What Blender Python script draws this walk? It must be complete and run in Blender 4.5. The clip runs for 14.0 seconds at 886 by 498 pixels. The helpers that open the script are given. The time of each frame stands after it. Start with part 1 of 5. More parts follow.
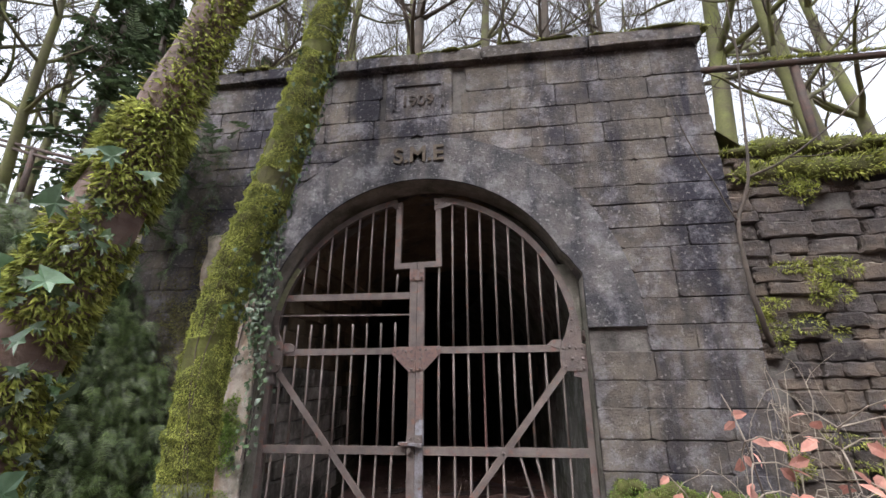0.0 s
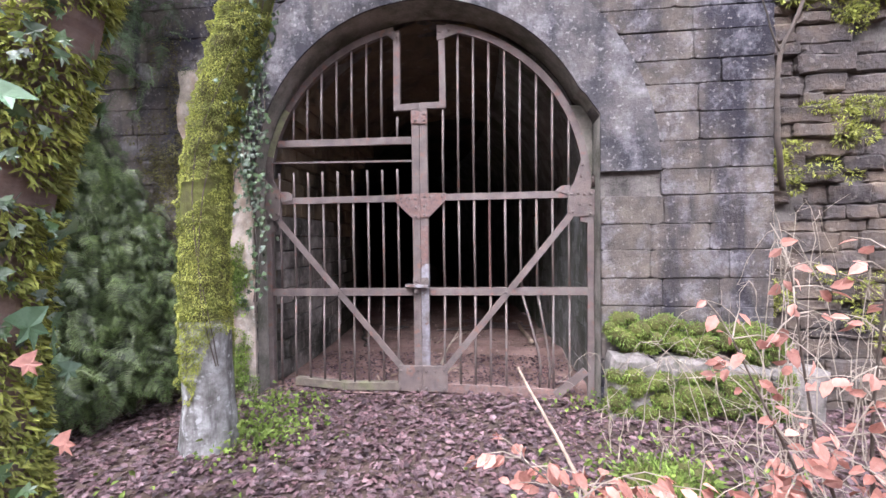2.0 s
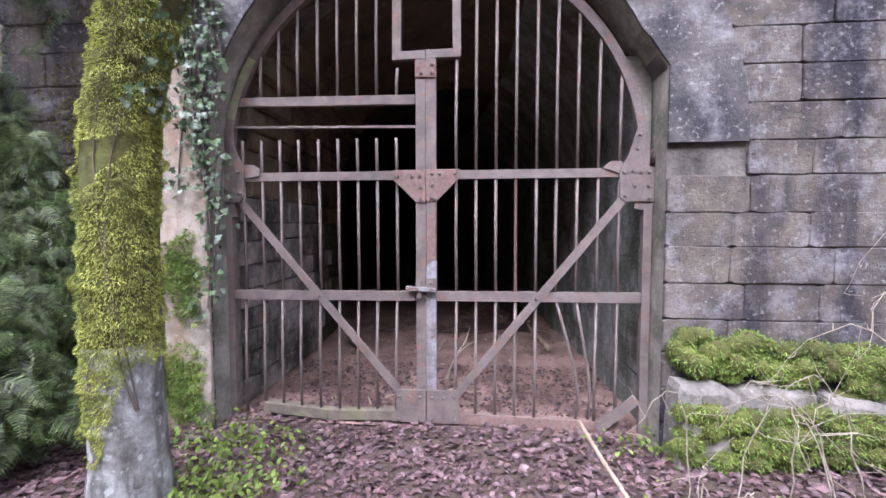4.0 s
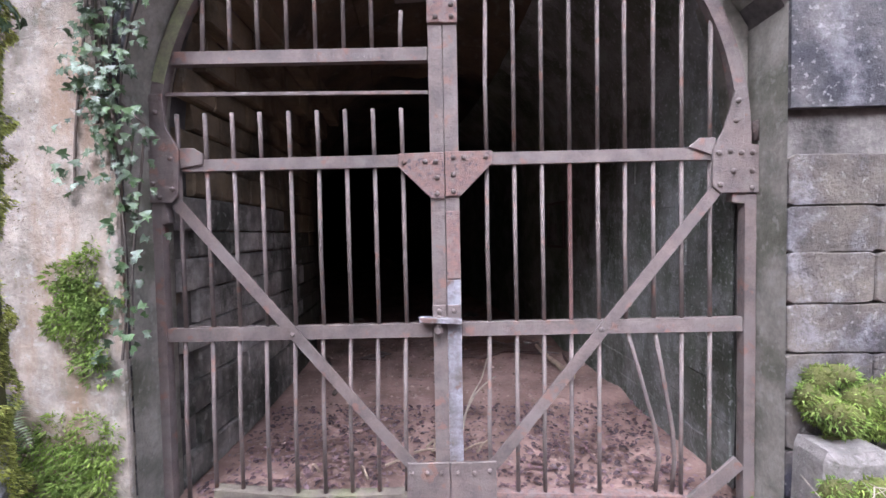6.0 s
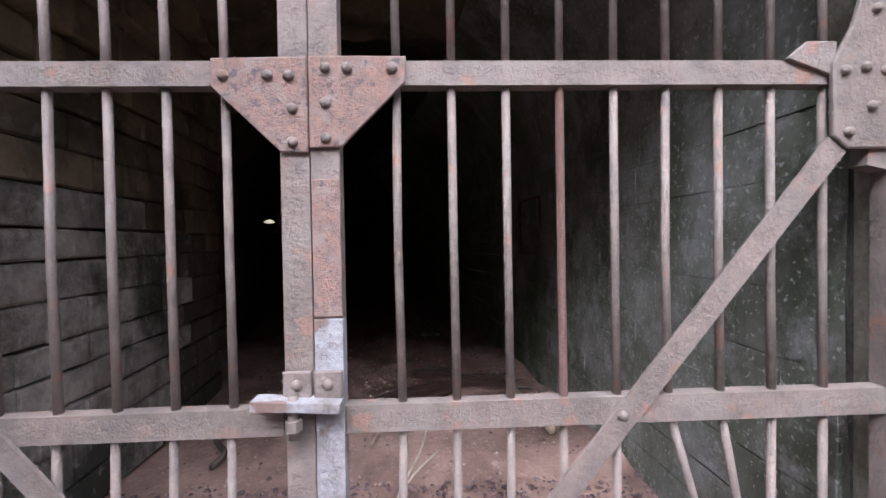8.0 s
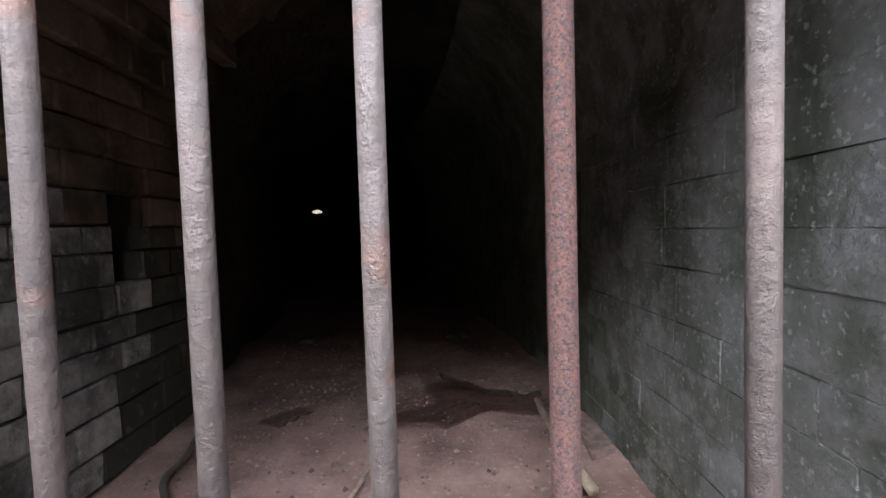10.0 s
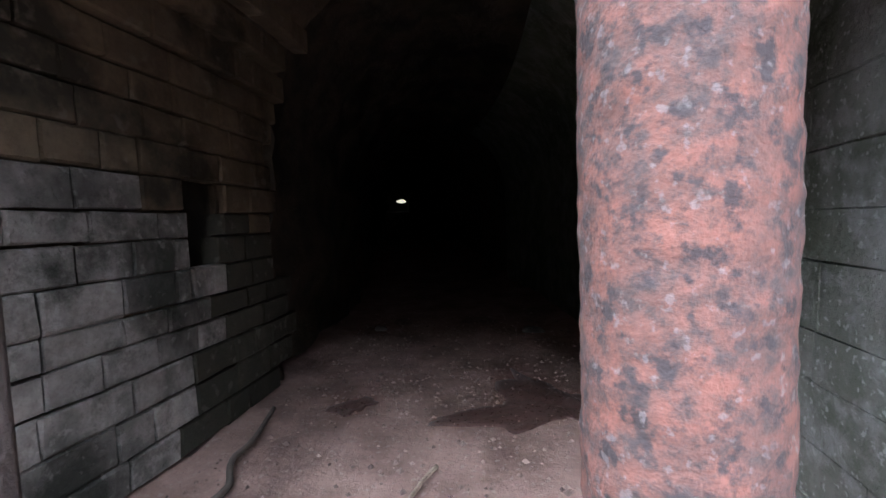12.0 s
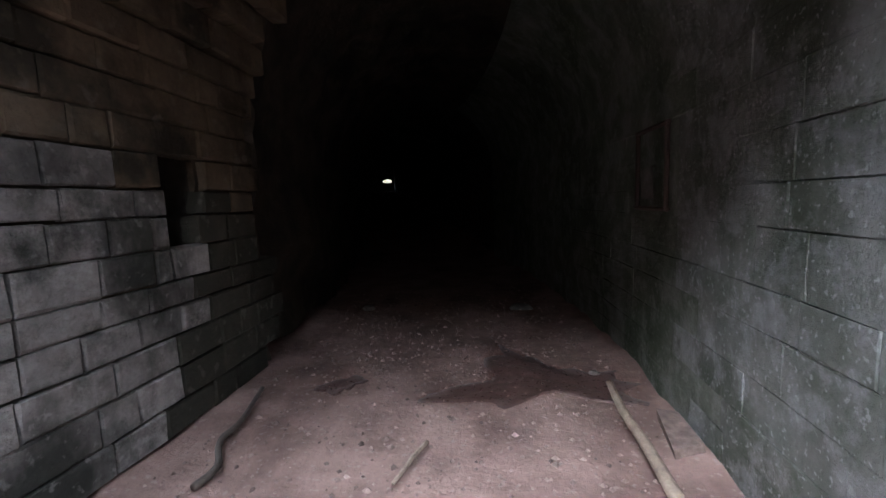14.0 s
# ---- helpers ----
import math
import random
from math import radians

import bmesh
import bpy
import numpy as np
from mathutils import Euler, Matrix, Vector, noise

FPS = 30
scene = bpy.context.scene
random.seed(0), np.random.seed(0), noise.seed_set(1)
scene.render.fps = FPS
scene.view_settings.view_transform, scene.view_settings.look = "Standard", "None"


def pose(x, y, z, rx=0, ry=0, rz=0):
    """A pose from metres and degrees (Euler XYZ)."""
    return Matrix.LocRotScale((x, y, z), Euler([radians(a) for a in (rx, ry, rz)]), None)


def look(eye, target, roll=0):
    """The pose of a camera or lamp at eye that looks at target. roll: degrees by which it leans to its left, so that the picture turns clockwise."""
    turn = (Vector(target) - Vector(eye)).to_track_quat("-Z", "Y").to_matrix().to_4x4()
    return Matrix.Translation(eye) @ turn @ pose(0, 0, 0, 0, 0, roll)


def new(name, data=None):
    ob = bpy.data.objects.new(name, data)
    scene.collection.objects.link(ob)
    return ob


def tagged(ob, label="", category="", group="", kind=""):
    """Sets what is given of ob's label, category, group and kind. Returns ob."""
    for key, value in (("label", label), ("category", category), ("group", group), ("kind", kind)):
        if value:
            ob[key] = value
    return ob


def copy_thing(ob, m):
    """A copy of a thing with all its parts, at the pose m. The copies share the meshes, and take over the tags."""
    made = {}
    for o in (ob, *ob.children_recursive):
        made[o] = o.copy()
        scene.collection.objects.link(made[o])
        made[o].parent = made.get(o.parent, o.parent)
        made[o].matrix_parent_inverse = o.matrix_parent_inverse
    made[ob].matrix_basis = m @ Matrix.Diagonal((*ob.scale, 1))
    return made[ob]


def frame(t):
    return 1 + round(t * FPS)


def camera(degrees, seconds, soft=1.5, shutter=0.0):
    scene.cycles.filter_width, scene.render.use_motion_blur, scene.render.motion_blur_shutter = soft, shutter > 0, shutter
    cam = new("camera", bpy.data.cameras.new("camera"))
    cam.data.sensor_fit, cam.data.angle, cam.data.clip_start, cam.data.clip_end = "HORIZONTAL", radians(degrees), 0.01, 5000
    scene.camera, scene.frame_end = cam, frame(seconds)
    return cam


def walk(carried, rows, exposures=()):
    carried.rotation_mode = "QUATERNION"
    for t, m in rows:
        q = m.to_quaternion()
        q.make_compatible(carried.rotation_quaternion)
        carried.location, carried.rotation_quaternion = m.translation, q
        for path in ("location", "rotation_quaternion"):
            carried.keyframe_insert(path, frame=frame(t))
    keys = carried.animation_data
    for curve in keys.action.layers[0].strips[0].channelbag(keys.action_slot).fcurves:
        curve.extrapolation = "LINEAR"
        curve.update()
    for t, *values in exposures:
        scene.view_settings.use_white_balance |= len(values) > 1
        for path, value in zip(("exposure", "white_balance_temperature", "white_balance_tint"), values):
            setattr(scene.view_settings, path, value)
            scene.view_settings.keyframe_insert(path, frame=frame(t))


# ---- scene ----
cam = camera(92.4, 14.0, 1.5)
# seconds, eye, look-at point, roll
PATH = [
    (0, (0.874, -3.824, 1.438), (0.555, -1.944, 2.039), -0.2),
    (0.5, (0.875, -3.81, 1.411), (0.547, -1.882, 1.831), 0.1),
    (1, (0.847, -3.768, 1.368), (0.518, -1.801, 1.514), 0.7),
    (1.5, (0.781, -3.729, 1.343), (0.47, -1.754, 1.348), 0.7),
    (2, (0.655, -3.672, 1.356), (0.395, -1.689, 1.308), -0.7),
    (2.2, (0.618, -3.641, 1.357), (0.376, -1.657, 1.285), -0.6),
    (3.3, (0.48, -3.20, 1.37), (0.26, -1.212, 1.27), -0.3),
    (4.5, (0.356, -2.688, 1.378), (0.161, -0.701, 1.264), -0.1),
    (5, (0.328, -2.556, 1.379), (0.145, -0.567, 1.269), -0.8),
    (5.5, (0.171, -2.335, 1.344), (0.021, -0.343, 1.247), -0.9),
    (6, (0.026, -2.064, 1.361), (-0.032, -0.067, 1.29), -1.1),
    (6.5, (0.033, -1.826, 1.353), (0.036, 0.172, 1.261), -1.1),
    (7, (0.101, -1.559, 1.327), (0.092, 0.44, 1.282), -1.1),
    (7.5, (0.149, -1.263, 1.332), (0.185, 0.736, 1.295), -1.1),
    (8, (0.255, -1.031, 1.319), (0.323, 0.968, 1.281), -0.9),
    (8.5, (0.402, -0.812, 1.327), (0.48, 1.185, 1.271), -0.2),
    (9, (0.466, -0.624, 1.336), (0.532, 1.373, 1.26), -0.8),
    (9.2, (0.478, -0.551, 1.342), (0.535, 1.446, 1.263), -1.2),
    (10.2, (0.53, -0.25, 1.33), (0.30, 1.73, 1.235), -1.6),
    (11.3, (0.569, -0.0710, 1.312), (0.028, 1.851, 1.192), -2.1),
    (11.5, (0.568, -0.0600, 1.310), (0.031, 1.863, 1.190), -1.7),
    (12, (0.567, -0.0520, 1.310), (0.037, 1.872, 1.179), -1.7),
    (12.5, (0.559, -0.0400, 1.303), (0.056, 1.890, 1.155), -1.8),
    (13, (0.561, -0.0415, 1.302), (0.081, 1.892, 1.129), -1.8),
    (13.5, (0.555, -0.0320, 1.297), (0.081, 1.901, 1.100), -2.0),
    (14, (0.551, -0.0215, 1.288), (0.079, 1.908, 1.062), -2.1),
]
EXPOSURES = [(0.0, 0.4, 6250, 13), (0.5, 0.45, 6200, 15), (1.0, 1.2, 6100, 19), (1.5, 1.38, 5950, 22), (2.2, 1.32, 5900, 21), (5.0, 1.28, 5600, 22), (7.5, 1.5, 5800, 16), (9.2, 1.48, 5900, 13), (11.5, 1.95, 5450, 9), (14.0, 2.15, 5450, 10)]
walk(cam, [(t, look(eye, target, roll)) for t, eye, target, roll in PATH], EXPOSURES)

# ---- world and sun: bright overcast winter day ----
world = bpy.data.worlds.new("overcast_sky")
scene.world = world
world.use_nodes = True
wn, wl = world.node_tree.nodes, world.node_tree.links
sky = wn.new("ShaderNodeTexSky")
sky.sky_type = "NISHITA"
sky.sun_disc = False
sky.sun_elevation, sky.sun_rotation = radians(48), radians(200)
sky.dust_density = 4.0
pale = wn.new("ShaderNodeHueSaturation")
pale.inputs["Saturation"].default_value = 0.2
pale.inputs["Value"].default_value = 2.5
wl.new(sky.outputs[0], pale.inputs["Color"])
wl.new(pale.outputs[0], wn["Background"].inputs["Color"])
wn["Background"].inputs["Strength"].default_value = 0.15
sun = new("sun", bpy.data.lights.new("sun", "SUN"))
sun.data.energy, sun.data.angle, sun.data.color = 1.0, radians(40), (1.0, 0.97, 0.93)
sun.matrix_world = look((0, 0, 30), (-6, 14, 0))

# ---- small building kit ----
rng = random.Random(7)
nrng = np.random.default_rng(7)


class Acc:
    """Collects vertices and faces of one mesh."""

    def __init__(self):
        self.v, self.f = [], []

    def add(self, verts, faces):
        o = len(self.v)
        self.v += [tuple(p) for p in verts]
        self.f += [tuple(i + o for i in q) for q in faces]

    def tube(self, pts, radii, sides=8, cap=True):
        pts = [Vector(p) for p in pts]
        o = len(self.v)
        n = len(pts)
        side = None
        for i, p in enumerate(pts):
            d = (pts[min(i + 1, n - 1)] - pts[max(i - 1, 0)]).normalized()
            if side is None:
                side = d.cross(Vector((0, 0, 1)) if abs(d.z) < 0.9 else Vector((0, 1, 0))).normalized()
            side = (side - d * side.dot(d)).normalized()
            up = d.cross(side)
            r = radii[i] if hasattr(radii, "__len__") else radii
            for k in range(sides):
                a = 2 * math.pi * k / sides
                self.v.append(tuple(p + side * (r * math.cos(a)) + up * (r * math.sin(a))))
        for i in range(n - 1):
            for k in range(sides):
                a, b = o + i * sides + k, o + i * sides + (k + 1) % sides
                self.f.append((a, b, b + sides, a + sides))
        if cap:
            self.f.append(tuple(o + k for k in reversed(range(sides))))
            self.f.append(tuple(o + (n - 1) * sides + k for k in range(sides)))

    def prism(self, poly, y0, y1, bevel=0.004):
        """A plate: polygon in x, z (counter-clockwise seen from the front, -y), from y0 (front) back to y1, front edge chamfered."""
        n = len(poly)
        c = [sum(p[k] for p in poly) / n for k in (0, 1)]
        def inset(p):
            d = math.hypot(p[0] - c[0], p[1] - c[1]) or 1
            s = 1 - min(bevel * 1.4 / d, 0.4)
            return (c[0] + (p[0] - c[0]) * s, c[1] + (p[1] - c[1]) * s)
        back = [(p[0], y1, p[1]) for p in poly]
        mid = [(p[0], y0 + bevel, p[1]) for p in poly]
        front = [(q[0], y0, q[1]) for q in map(inset, poly)]
        fs = [tuple(range(2 * n, 3 * n)), tuple(reversed(range(n)))]
        for k in range(n):
            j = (k + 1) % n
            fs += [(k, j, n + j, n + k), (n + k, n + j, 2 * n + j, 2 * n + k)]
        self.add(back + mid + front, fs)

    def band(self, rings):
        """A closed section carried along a row of rings, with its ends capped."""
        o, n = len(self.v), len(rings[0])
        for r in rings:
            self.v += [tuple(p) for p in r]
        for i in range(len(rings) - 1):
            for k in range(n):
                j = (k + 1) % n
                self.f.append((o + i * n + k, o + i * n + j, o + (i + 1) * n + j, o + (i + 1) * n + k))
        e = o + (len(rings) - 1) * n
        self.f += [tuple(o + k for k in reversed(range(n))), tuple(e + k for k in range(n))]

    def bar(self, a, b, width, y0, y1, bevel=0.003):
        """A flat bar from a to b (x, z)."""
        dx, dz = b[0] - a[0], b[1] - a[1]
        l = math.hypot(dx, dz)
        nx, nz = -dz / l * width / 2, dx / l * width / 2
        self.prism([(a[0] - nx, a[1] - nz), (b[0] - nx, b[1] - nz), (b[0] + nx, b[1] + nz), (a[0] + nx, a[1] + nz)], y0, y1, bevel)

    def mesh(self, name, material, smooth=False):
        me = bpy.data.meshes.new(name)
        me.from_pydata(self.v, [], self.f)
        me.materials.append(material)
        if smooth:
            me.shade_smooth()
        me.update()
        return me


def part(name, acc, material, parent=None, label="", smooth=False):
    me = acc if isinstance(acc, bpy.types.Mesh) else acc.mesh(name, material, smooth)
    ob = new(name, me)
    ob.parent = parent
    if label:
        tagged(ob, label)
    return ob


def thing(name, label, category, group="", kind="", at=(0, 0, 0)):
    ob = new(name)
    ob.location = at
    ob.empty_display_size = 0.1
    return tagged(ob, label, category, group, kind)


def solid(name, acc, material, label, category, group="", kind="", smooth=False):
    return tagged(part(name, acc, material, smooth=smooth), label, category, group, kind)


def fuzz(x, y, z, s):
    return noise.noise(Vector((x * s, y * s, z * s)))


# ---- materials ----
def material(name, c1, c2, scale=6.0, rough=0.85, bump=0.4, fine=60.0, metal=0.0, spots=None, streak=None, vary=0.0, island=0.0, third=None, spec=0.3, translucent=0.0, wet=None, bloom=None):
    """Two tones by a coarse noise, a fine grain, optional spots (colour, scale, amount), vertical streaks (colour, amount) and a third tone (colour, scale, amount)."""
    m = bpy.data.materials.new(name)
    m.use_nodes = True
    n, l = m.node_tree.nodes, m.node_tree.links
    bs = n["Principled BSDF"]
    geo = n.new("ShaderNodeNewGeometry")
    pos = geo.outputs["Position"]

    def tex(s, detail=6.0, stretch=None, r=0.6):
        t = n.new("ShaderNodeTexNoise")
        t.inputs["Scale"].default_value, t.inputs["Detail"].default_value, t.inputs["Roughness"].default_value = s, detail, r
        if stretch:
            mp = n.new("ShaderNodeMapping")
            mp.inputs["Scale"].default_value = stretch
            l.new(pos, mp.inputs["Vector"])
            l.new(mp.outputs[0], t.inputs["Vector"])
        else:
            l.new(pos, t.inputs["Vector"])
        return t.outputs["Fac"]

    def ramp(fac, a, b):
        r = n.new("ShaderNodeMapRange")
        r.inputs["From Min"].default_value, r.inputs["From Max"].default_value = a, b
        l.new(fac, r.inputs["Value"])
        return r.outputs[0]

    def mix(fac, a, b, mode="MIX"):
        x = n.new("ShaderNodeMix")
        x.data_type, x.blend_type = "RGBA", mode
        for sock, val in ((x.inputs[0], fac), (x.inputs[6], a), (x.inputs[7], b)):
            if isinstance(val, (int, float)):
                sock.default_value = val
            elif isinstance(val, tuple):
                sock.default_value = (*val, 1) if len(val) == 3 else val
            else:
                l.new(val, sock)
        return x.outputs[2]

    def times(fac, k):
        x = n.new("ShaderNodeMath")
        x.operation, x.use_clamp = "MULTIPLY", True
        l.new(fac, x.inputs[0])
        x.inputs[1].default_value = k
        return x.outputs[0]

    col = mix(ramp(tex(scale), 0.35, 0.65), c1, c2)
    grain = tex(fine, 4.0)
    col = mix(ramp(grain, 0.2, 0.8), col, mix(1.0, col, (1.5, 1.5, 1.5), "MULTIPLY"))
    if third:
        col = mix(times(ramp(tex(third[1], 5.0), 0.5, 0.62), third[2]), col, third[0])
    if streak:
        col = mix(times(ramp(tex(1.0, 5.0, streak[2] if len(streak) > 2 else (2.6, 2.6, 0.55)), 0.46, 0.62), streak[1]), col, streak[0])
    if spots:
        col = mix(times(ramp(tex(spots[1], 3.0, r=0.5), 0.6, 0.68), spots[2]), col, spots[0])
    if bloom:
        col = mix(times(ramp(tex(bloom[1], 12.0, r=0.78), 0.5, 0.66), bloom[2]), col, bloom[0])
    if vary:
        oi = n.new("ShaderNodeObjectInfo")
        r = n.new("ShaderNodeMapRange")
        r.inputs["To Min"].default_value, r.inputs["To Max"].default_value = 1 - vary, 1 + vary
        l.new(oi.outputs["Random"], r.inputs["Value"])
        col = mix(1.0, col, r.outputs[0], "MULTIPLY")
    if island:
        r = n.new("ShaderNodeMapRange")
        r.inputs["To Min"].default_value, r.inputs["To Max"].default_value = 1 - island, 1 + island
        l.new(geo.outputs["Random Per Island"], r.inputs["Value"])
        col = mix(1.0, col, r.outputs[0], "MULTIPLY")
    l.new(col, bs.inputs["Base Color"])
    bs.inputs["Metallic"].default_value = metal
    bs.inputs["Specular IOR Level"].default_value = spec
    rr = n.new("ShaderNodeMapRange")
    rr.inputs["To Min"].default_value, rr.inputs["To Max"].default_value = max(rough - 0.15, 0.05), min(rough + 0.12, 1)
    l.new(grain, rr.inputs["Value"])
    rough_out = rr.outputs[0]
    if wet:
        rough_out = mix(times(ramp(tex(wet[0], 4.0), 0.48, 0.58), 1.0), rough_out, (wet[1], wet[1], wet[1]))
    l.new(rough_out, bs.inputs["Roughness"])
    if bump:
        b1 = n.new("ShaderNodeBump")
        b1.inputs["Strength"].default_value, b1.inputs["Distance"].default_value = bump, 0.02
        l.new(tex(scale * 4, 8.0, r=0.7), b1.inputs["Height"])
        b2 = n.new("ShaderNodeBump")
        b2.inputs["Strength"].default_value, b2.inputs["Distance"].default_value = bump, 0.004
        l.new(grain, b2.inputs["Height"])
        l.new(b1.outputs[0], b2.inputs["Normal"])
        l.new(b2.outputs[0], bs.inputs["Normal"])
    if translucent:
        tr = n.new("ShaderNodeBsdfTranslucent")
        l.new(col, tr.inputs["Color"])
        ms = n.new("ShaderNodeMixShader")
        ms.inputs[0].default_value = translucent
        l.new(bs.outputs[0], ms.inputs[1])
        l.new(tr.outputs[0], ms.inputs[2])
        l.new(ms.outputs[0], n["Material Output"].inputs["Surface"])
    return m


M_STONE = material("weathered_ashlar", (0.132, 0.113, 0.092), (0.060, 0.053, 0.049), 5, 0.9, 1.0, 55, spots=((0.32, 0.30, 0.285), 30, 0.5), streak=((0.024, 0.023, 0.033), 0.95, (3.4, 3.4, 0.6)), vary=0.15, third=((0.024, 0.023, 0.034), 0.9, 0.95), bloom=((0.30, 0.29, 0.315), 3.8, 0.6))
M_MORTAR = material("weathered_joint", (0.035, 0.032, 0.030), (0.15, 0.137, 0.125), 4, 0.95, 0.8, 50, third=((0.03, 0.03, 0.034), 0.9, 0.8))
M_CONCRETE = material("stained_concrete", (0.122, 0.112, 0.106), (0.056, 0.054, 0.058), 4, 0.9, 1.0, 60, spots=((0.34, 0.33, 0.32), 34, 0.5), streak=((0.030, 0.030, 0.038), 0.88, (3.2, 3.2, 0.6)), third=((0.030, 0.030, 0.038), 1.4, 0.75), bloom=((0.31, 0.30, 0.315), 3.4, 0.55))
M_REVEAL = material("damp_reveal", (0.25, 0.23, 0.20), (0.12, 0.115, 0.095), 5, 0.85, 0.8, 50, spots=((0.34, 0.33, 0.30), 26, 0.35), third=((0.07, 0.075, 0.045), 3, 0.6))
M_RUBBLE = material("rubble_sandstone", (0.145, 0.113, 0.086), (0.062, 0.052, 0.046), 5, 0.92, 1.0, 40, spots=((0.30, 0.27, 0.235), 22, 0.35), streak=((0.030, 0.026, 0.028), 0.8, (1.1, 1.1, 4.5)), vary=0.2, third=((0.040, 0.037, 0.042), 1.4, 0.75), bloom=((0.18, 0.16, 0.15), 5, 0.5))
M_LINING = material("lining_block", (0.33, 0.305, 0.28), (0.17, 0.158, 0.145), 7, 0.85, 1.0, 45, spots=((0.44, 0.42, 0.39), 20, 0.4), streak=((0.03, 0.033, 0.025), 0.9, (1.5, 1.5, 0.9)), vary=0.2, bloom=((0.032, 0.036, 0.026), 2.0, 0.95))
M_ROCK = material("brown_crumbling_lining", (0.115, 0.085, 0.055), (0.05, 0.043, 0.033), 3, 0.9, 0.9, 30, spots=((0.25, 0.22, 0.18), 9, 0.35))
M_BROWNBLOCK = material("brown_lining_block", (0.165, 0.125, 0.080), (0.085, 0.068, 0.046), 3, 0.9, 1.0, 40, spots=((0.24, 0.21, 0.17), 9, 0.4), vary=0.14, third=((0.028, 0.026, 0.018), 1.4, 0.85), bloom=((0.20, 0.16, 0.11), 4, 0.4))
M_BLACKBLOCK = material("blackish_lining_block", (0.062, 0.058, 0.042), (0.022, 0.023, 0.018), 4, 0.8, 1.0, 40, spots=((0.18, 0.175, 0.145), 12, 0.5), vary=0.2, bloom=((0.12, 0.11, 0.08), 4, 0.4))
# rock with the deep tunnel's darkness put into its colour
M_DARK = material("darkened_tunnel_rock", (0.080, 0.064, 0.046), (0.034, 0.030, 0.025), 3, 0.9, 1.0, 30, third=((0.018, 0.017, 0.016), 1.2, 0.8))
M_WETWALL = material("wet_green_wall", (0.19, 0.192, 0.182), (0.080, 0.090, 0.068), 4.0, 0.6, 1.0, 35, spots=((0.48, 0.49, 0.49), 42, 0.6), streak=((0.045, 0.056, 0.032), 0.8, (2.2, 2.2, 0.8)), wet=(5.0, 0.28), spec=0.5, bloom=((0.31, 0.315, 0.325), 5, 0.8))
M_MUD = material("reddish_mud", (0.29, 0.195, 0.165), (0.16, 0.105, 0.088), 2.5, 0.85, 0.8, 40, spots=((0.42, 0.36, 0.32), 30, 0.35), third=((0.085, 0.05, 0.04), 1.3, 0.5))
M_CRUMB = material("mud_crumb", (0.27, 0.20, 0.17), (0.13, 0.09, 0.078), 14, 0.9, 0.5, 60, island=0.5)
M_FOOTING = material("pale_footing_stone", (0.24, 0.22, 0.205), (0.12, 0.11, 0.10), 7, 0.9, 1.0, 50, spots=((0.4, 0.38, 0.36), 24, 0.4), third=((0.07, 0.07, 0.04), 5, 0.7))
M_OLDRAIL = material("mud_stained_old_rail", (0.18, 0.155, 0.12), (0.10, 0.085, 0.07), 9, 0.85, 0.6, 60, third=((0.15, 0.165, 0.08), 5, 0.6))
M_DEEPWET = material("dark_green_wet_wall", (0.155, 0.165, 0.135), (0.068, 0.082, 0.054), 3.2, 0.6, 1.0, 35, spots=((0.36, 0.37, 0.35), 36, 0.5), streak=((0.042, 0.055, 0.030), 0.8, (1.6, 1.6, 0.7)), wet=(5.0, 0.35), spec=0.4, bloom=((0.22, 0.225, 0.21), 5, 0.5))
M_OLIVE = material("olive_moss_film", (0.14, 0.135, 0.048), (0.075, 0.066, 0.030), 6, 0.9, 0.4, 60, island=0.5, translucent=0.15)
M_PUDDLE = material("wet_mud", (0.080, 0.046, 0.038), (0.058, 0.034, 0.029), 4, 0.32, 0.08, 40, spec=0.5)
M_SOIL = material("dark_woodland_soil", (0.09, 0.062, 0.05), (0.05, 0.037, 0.03), 6, 0.95, 0.8, 40)
M_LITTER = material("wet_fallen_leaves", (0.118, 0.068, 0.070), (0.048, 0.030, 0.034), 9, 0.55, 0.3, 60, island=0.6, third=((0.24, 0.175, 0.185), 16, 0.5), spec=0.45)
M_BANK = material("bank_soil", (0.10, 0.075, 0.055), (0.06, 0.06, 0.03), 3, 0.95, 0.9, 30)
M_MOSS = material("bright_moss", (0.335, 0.36, 0.085), (0.17, 0.195, 0.05), 7, 0.9, 0.3, 60, island=0.6, translucent=0.25, third=((0.085, 0.075, 0.030), 10, 0.5))
M_MOSSBED = material("moss_bed", (0.10, 0.11, 0.028), (0.055, 0.05, 0.022), 6, 0.95, 0.9, 60)
M_MOSSGREEN = material("leafy_green_moss", (0.175, 0.245, 0.052), (0.095, 0.145, 0.034), 6, 0.85, 0.3, 60, island=0.5, translucent=0.25, third=((0.11, 0.105, 0.035), 7, 0.55))
M_BARK = material("grey_lichen_bark", (0.33, 0.33, 0.325), (0.13, 0.125, 0.115), 12, 0.9, 1.0, 45, streak=((0.05, 0.045, 0.04), 0.7, (14, 14, 2.2)), spots=((0.55, 0.56, 0.56), 20, 0.7))
M_CHERRY = material("brown_banded_bark", (0.17, 0.115, 0.09), (0.10, 0.07, 0.06), 4, 0.7, 0.8, 50, streak=((0.27, 0.21, 0.19), 0.6, (3, 3, 16)))
M_TWIGBARK = material("bare_wood_bark", (0.10, 0.08, 0.065), (0.055, 0.048, 0.042), 3, 0.9, 0.5, 30)
M_GREENBARK = material("mossy_far_bark", (0.13, 0.14, 0.05), (0.08, 0.07, 0.05), 2, 0.9, 0.5, 30)
